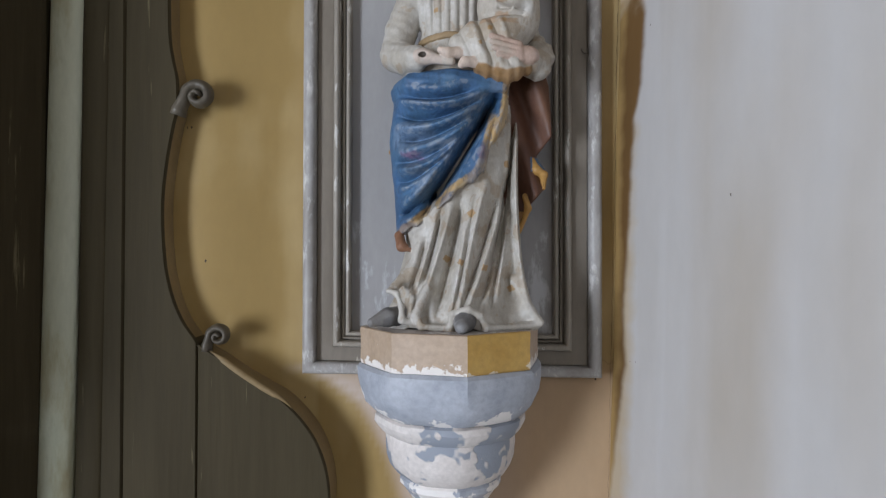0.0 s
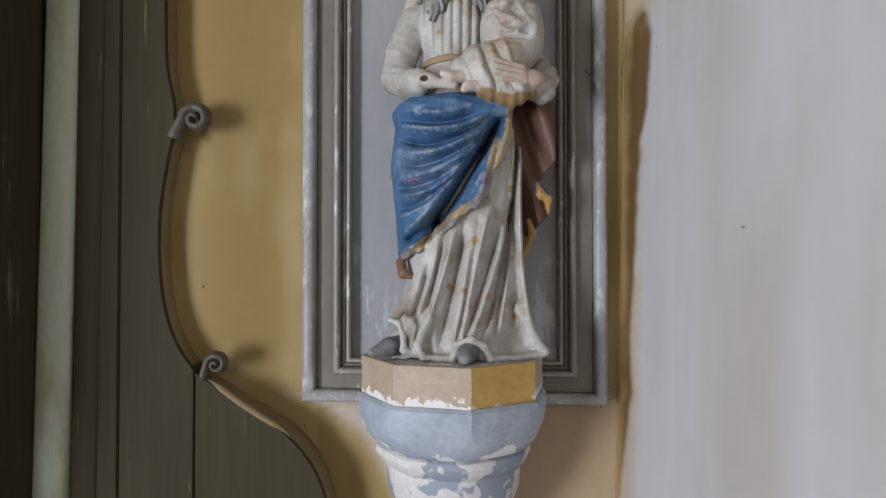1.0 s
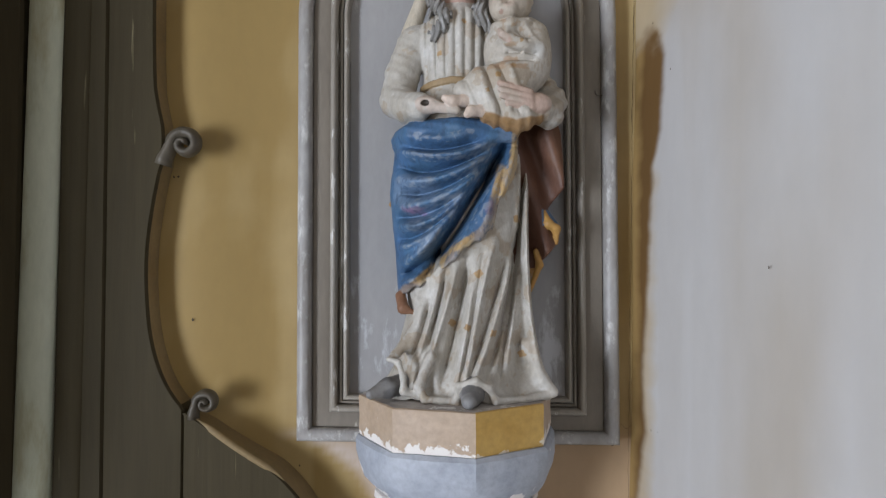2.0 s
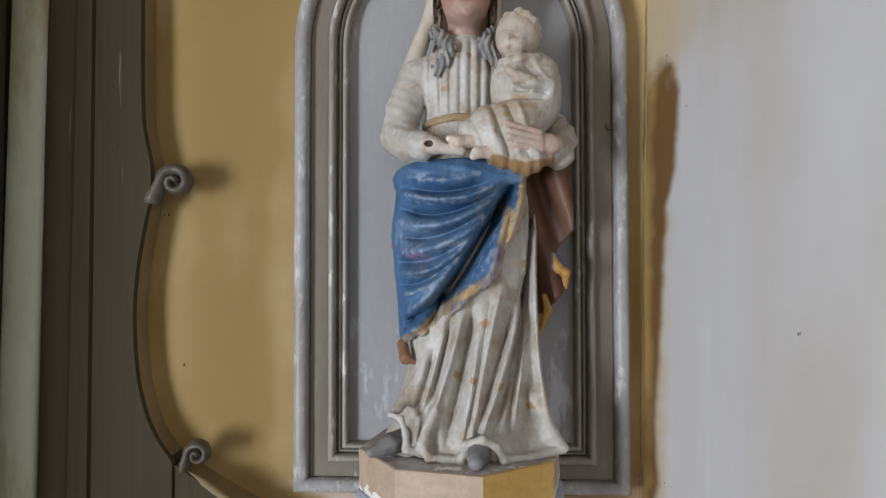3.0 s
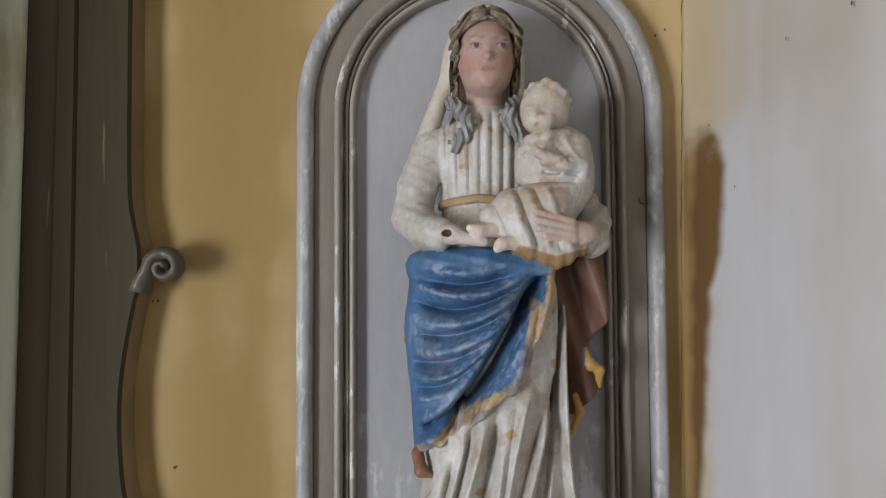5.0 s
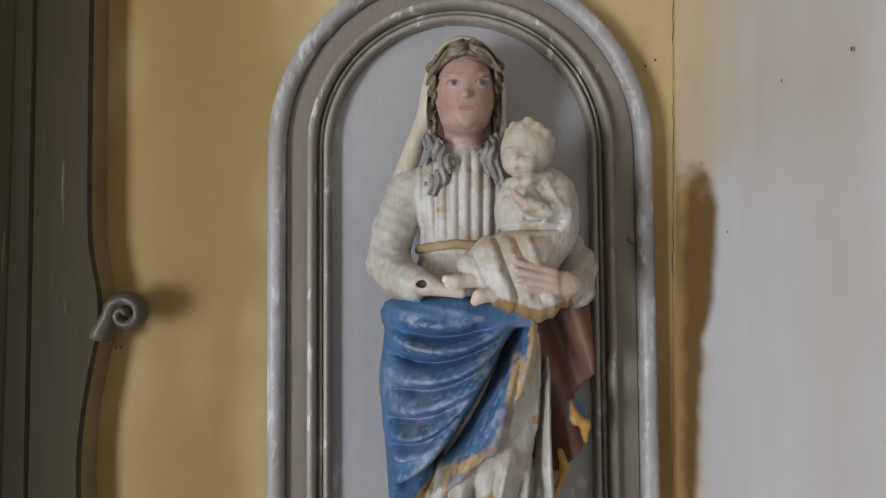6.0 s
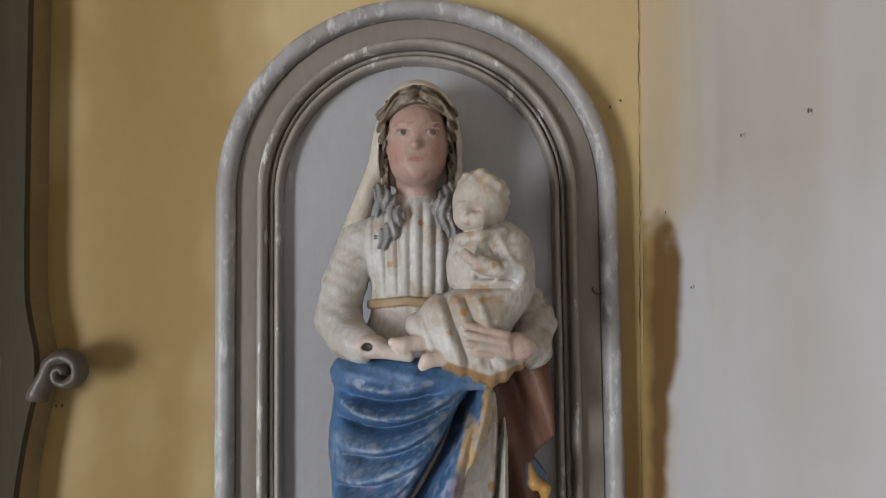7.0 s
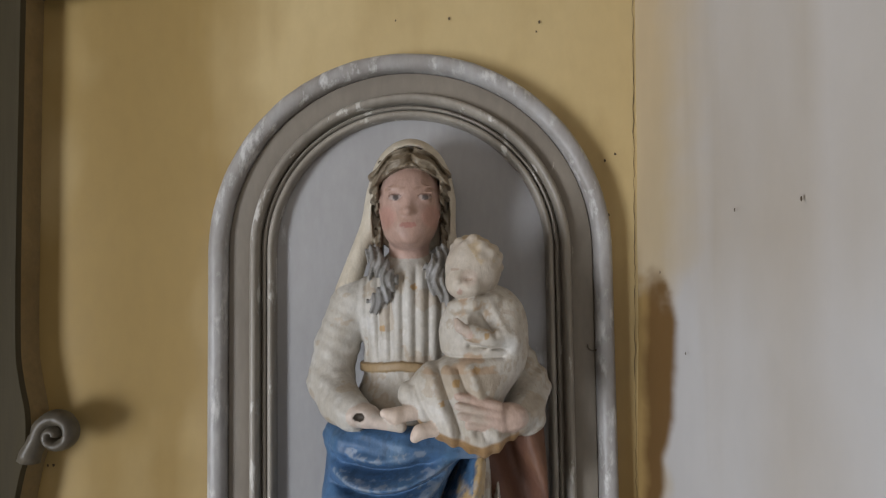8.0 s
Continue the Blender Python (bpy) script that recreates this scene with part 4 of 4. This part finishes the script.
    lay(m * np.clip((crest - 0.0062) / 0.003, 0, 1) * np.clip(0.1 + 1.8 * rough, 0, 0.55), (0.22, 0.29, 0.40))
    lay(m * np.clip((rough - 0.75) * 4, 0, 0.4) * (crest > 0.006), (0.50, 0.51, 0.52))
    lay(m * np.clip((-broad - 0.2) * 2, 0, 0.5), (0.05, 0.115, 0.25))
    # lower side hair: darker brown, part of it shade put into the colour
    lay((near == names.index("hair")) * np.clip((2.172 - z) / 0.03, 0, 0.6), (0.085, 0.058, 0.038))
    lay((near == names.index("hair")) * np.clip(1.5 * speck, 0, 0.5), (0.29, 0.25, 0.19))
    lay((near == names.index("locks")) * np.clip(1.8 * speck, 0, 0.6), (0.38, 0.38, 0.38))
    lay(palm * (x > 0.05) * np.clip(0.2 + rough, 0, 0.6), (0.50, 0.34, 0.28))
    lay(gown * np.clip((speck - 0.42) * 5, 0, 0.35) * (broad > 0), (0.30, 0.22, 0.14))
    lay(m * np.clip((speck - 0.20) * 2, 0, 0.42) * (crest > 0.004), (0.36, 0.40, 0.45))
    lay(m * np.clip((-speck - 0.40) * 4, 0, 0.5), (0.045, 0.085, 0.16))
    return np.clip(col, 0.02, 0.9)


def build_figure(h=0.0018, block=30):
    xs, ys, zs = (np.arange(a, b, h).astype(np.float32) for a, b in ((-0.166, 0.206), (-0.266, 0.0), (1.398, 2.262)))

    def lowest(x, y, z, relief):
        out = None
        for d in figure_field(x[:, None, None], y[None, :, None], z[None, None, :], relief).values():
            out = d if out is None else np.minimum(out, d)
        return np.broadcast_to(out, (len(x), len(y), len(z)))

    relief = [r[:, None, :] for r in garment_relief(xs[:, None], zs[None, :])]
    step = 6
    rough = lowest(xs[::step], ys[::step], zs[::step], [r[::step, :, ::step] for r in relief])
    F = np.repeat(np.repeat(np.repeat(rough, step, 0), step, 1), step, 2)[:len(xs), :len(ys), :len(zs)].copy()
    for i in range(0, len(xs), block):
        for j in range(0, len(ys), block):
            for k in range(0, len(zs), block):
                near = rough[max(i // step - 1, 0):(i + block) // step + 2, max(j // step - 1, 0):(j + block) // step + 2, max(k // step - 1, 0):(k + block) // step + 2]
                if np.abs(near).min() < 0.02:
                    a, b, c = slice(i, i + block), slice(j, j + block), slice(k, k + block)
                    F[a, b, c] = lowest(xs[a], ys[b], zs[c], [r[a, :, c] for r in relief])
    for ax in range(3):
        sl = [slice(None)] * 3
        for e in (0, -1):
            sl[ax] = e
            F[tuple(sl)] = np.maximum(F[tuple(sl)], 0.001)
    S = F < 0
    corner = [(i, j, k) for i in (0, 1) for j in (0, 1) for k in (0, 1)]
    n = [s - 1 for s in S.shape]
    count = sum(S[i:i + n[0], j:j + n[1], k:k + n[2]].astype(np.int8) for i, j, k in corner)
    cells = np.argwhere((count > 0) & (count < 8))
    V = np.stack([F[cells[:, 0] + i, cells[:, 1] + j, cells[:, 2] + k] for i, j, k in corner], 1)
    total, weight = np.zeros((len(cells), 3)), np.zeros(len(cells))
    C = np.array(corner, float)
    for a in range(8):
        for b in range(a + 1, 8):
            if np.abs(C[a] - C[b]).sum() == 1:
                cross = (V[:, a] < 0) != (V[:, b] < 0)
                t = np.where(cross, V[:, a] / np.where(cross, V[:, a] - V[:, b], 1), 0)
                total += cross[:, None] * (C[a] + t[:, None] * (C[b] - C[a]))
                weight += cross
    P = np.array([xs[0], ys[0], zs[0]]) + h * (cells + total / weight[:, None])
    index = np.full(n, -1, np.int64)
    index[tuple(cells.T)] = np.arange(len(cells))
    quads = []
    for ax in range(3):
        o = [k for k in range(3) if k != ax]
        lo, hi = [slice(None)] * 3, [slice(None)] * 3
        lo[ax], hi[ax] = slice(0, -1), slice(1, None)
        a, b = S[tuple(lo)], S[tuple(hi)]
        e = np.argwhere(a != b)
        e = e[(e[:, o[0]] > 0) & (e[:, o[1]] > 0) & (e[:, o[0]] < n[o[0]]) & (e[:, o[1]] < n[o[1]])]
        ring = []
        for d0, d1 in ((-1, -1), (0, -1), (0, 0), (-1, 0)):
            c = e.copy()
            c[:, o[0]] += d0
            c[:, o[1]] += d1
            ring.append(index[tuple(c.T)])
        q = np.stack(ring, 1)
        flip = a[tuple(e.T)] ^ (ax == 1)
        q[~flip] = q[~flip][:, ::-1]
        quads.append(q)
    quads = np.concatenate(quads)
    quads = quads[(quads >= 0).all(1)]
    g = figure_field(*P.T, garment_relief(P[:, 0], P[:, 2]))
    near = np.argmin(np.stack([g[k] for k in PAINTS]), 0)
    me = bpy.data.meshes.new("statue")
    me.from_pydata(P.tolist(), [], quads.tolist())
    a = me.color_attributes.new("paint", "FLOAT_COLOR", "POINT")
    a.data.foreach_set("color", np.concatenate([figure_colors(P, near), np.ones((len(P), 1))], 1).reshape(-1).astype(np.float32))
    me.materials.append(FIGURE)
    me.polygons.foreach_set("use_smooth", [True] * len(me.polygons))
    return tagged(new("statue", me), "worn painted wooden statue in blue mantle and white gown", "statue")


build_figure()


# ---- small marks on the walls ----
def wall_holes():
    """Nail holes and ticks in the plaster, joined: too small to pick apart."""
    bm = bmesh.new()
    rng = random.Random(11)
    spots = [(-0.494, 1.524, 0.0022), (-0.523, 1.792, 0.0020), (-0.531, 1.791, 0.0016), (0.318, 2.245, 0.0018), (0.302, 2.235, 0.0022), (0.305, 2.150, 0.0022),
             (0.293, 2.140, 0.0016), (0.205, 2.455, 0.0020), (0.064, 2.462, 0.0020), (-0.02, 2.46, 0.0014), (0.20, 2.44, 0.0012), (0.295, 1.283, 0.0022), (-0.30, 1.245, 0.0018)]
    for x, z, r in spots:
        ring = [bm.verts.new((x + r * (0.7 + 0.5 * rng.random()) * math.cos(a), wall_y(x) - 0.0022, z + r * (0.9 + 0.8 * rng.random()) * math.sin(a))) for a in [k * math.pi / 4 for k in range(8)]]
        bm.faces.new(ring)
    for y, z, r in ((-0.275, 2.126, 0.0030), (-0.385, 2.124, 0.0035), (-0.10, 1.335, 0.0025), (-0.125, 1.338, 0.0018), (-0.09, 2.06, 0.003), (-0.43, 1.62, 0.003), (-0.16, 1.955, 0.003)):
        ring = []
        for a in [k * math.pi / 4 for k in range(8)]:
            yy, zz = y + 0.45 * r * math.cos(a), z + 0.75 * r * math.sin(a)
            ring.append(bm.verts.new((side_x(yy, zz) - 0.005, yy, zz)))
        bm.faces.new(ring)
    tagged(finish("plaster_holes", bm, CRACK), "small dark holes in the wall plaster", "holes", kind="stuff")


wall_holes()


def level_crack():
    """The hairline that runs level from the panel's foot across the corner."""
    bm = bmesh.new()
    rng = random.Random(5)
    rows = []
    for k in range(14):
        x = 0.302 + k * 0.0031
        z = 1.318 + 0.004 * math.sin(k * 0.7) + rng.uniform(-0.001, 0.001)
        rows.append([bm.verts.new((x, -0.002, z + s * 0.0006)) for s in (-1, 1)])
    for a, b in zip(rows, rows[1:]):
        bm.faces.new((a[0], b[0], b[1], a[1]))
    tagged(finish("wall_crack", bm, BOARD_EDGE), "pale hairline crack across the ochre wall", "crack", kind="structure")


level_crack()


def hook():
    """The bent nail in the panel's edge."""
    bm = bmesh.new()
    rows = []
    for k in range(15):
        a = math.pi * (0.1 + 1.0 * k / 14)
        c = (0.2705 + 0.0085 * math.cos(a), -0.027, 1.953 + 0.0075 * math.sin(a) * -1)
        rows.append([bm.verts.new((c[0] + 0.0012 * math.cos(q) * math.cos(a), c[1] + 0.0012 * math.sin(q), c[2] - 0.0012 * math.cos(q) * math.sin(a))) for q in [j * math.pi / 3 for j in range(6)]])
    for a, b in zip(rows, rows[1:]):
        for i in range(6):
            bm.faces.new((a[i], a[(i + 1) % 6], b[(i + 1) % 6], b[i]))
    bm.faces.new(rows[0])
    bm.faces.new(rows[-1])
    adopt(finish("bent_nail", bm, VOLUTE, None, "dark rusty bent nail", True), panel_thing)


hook()
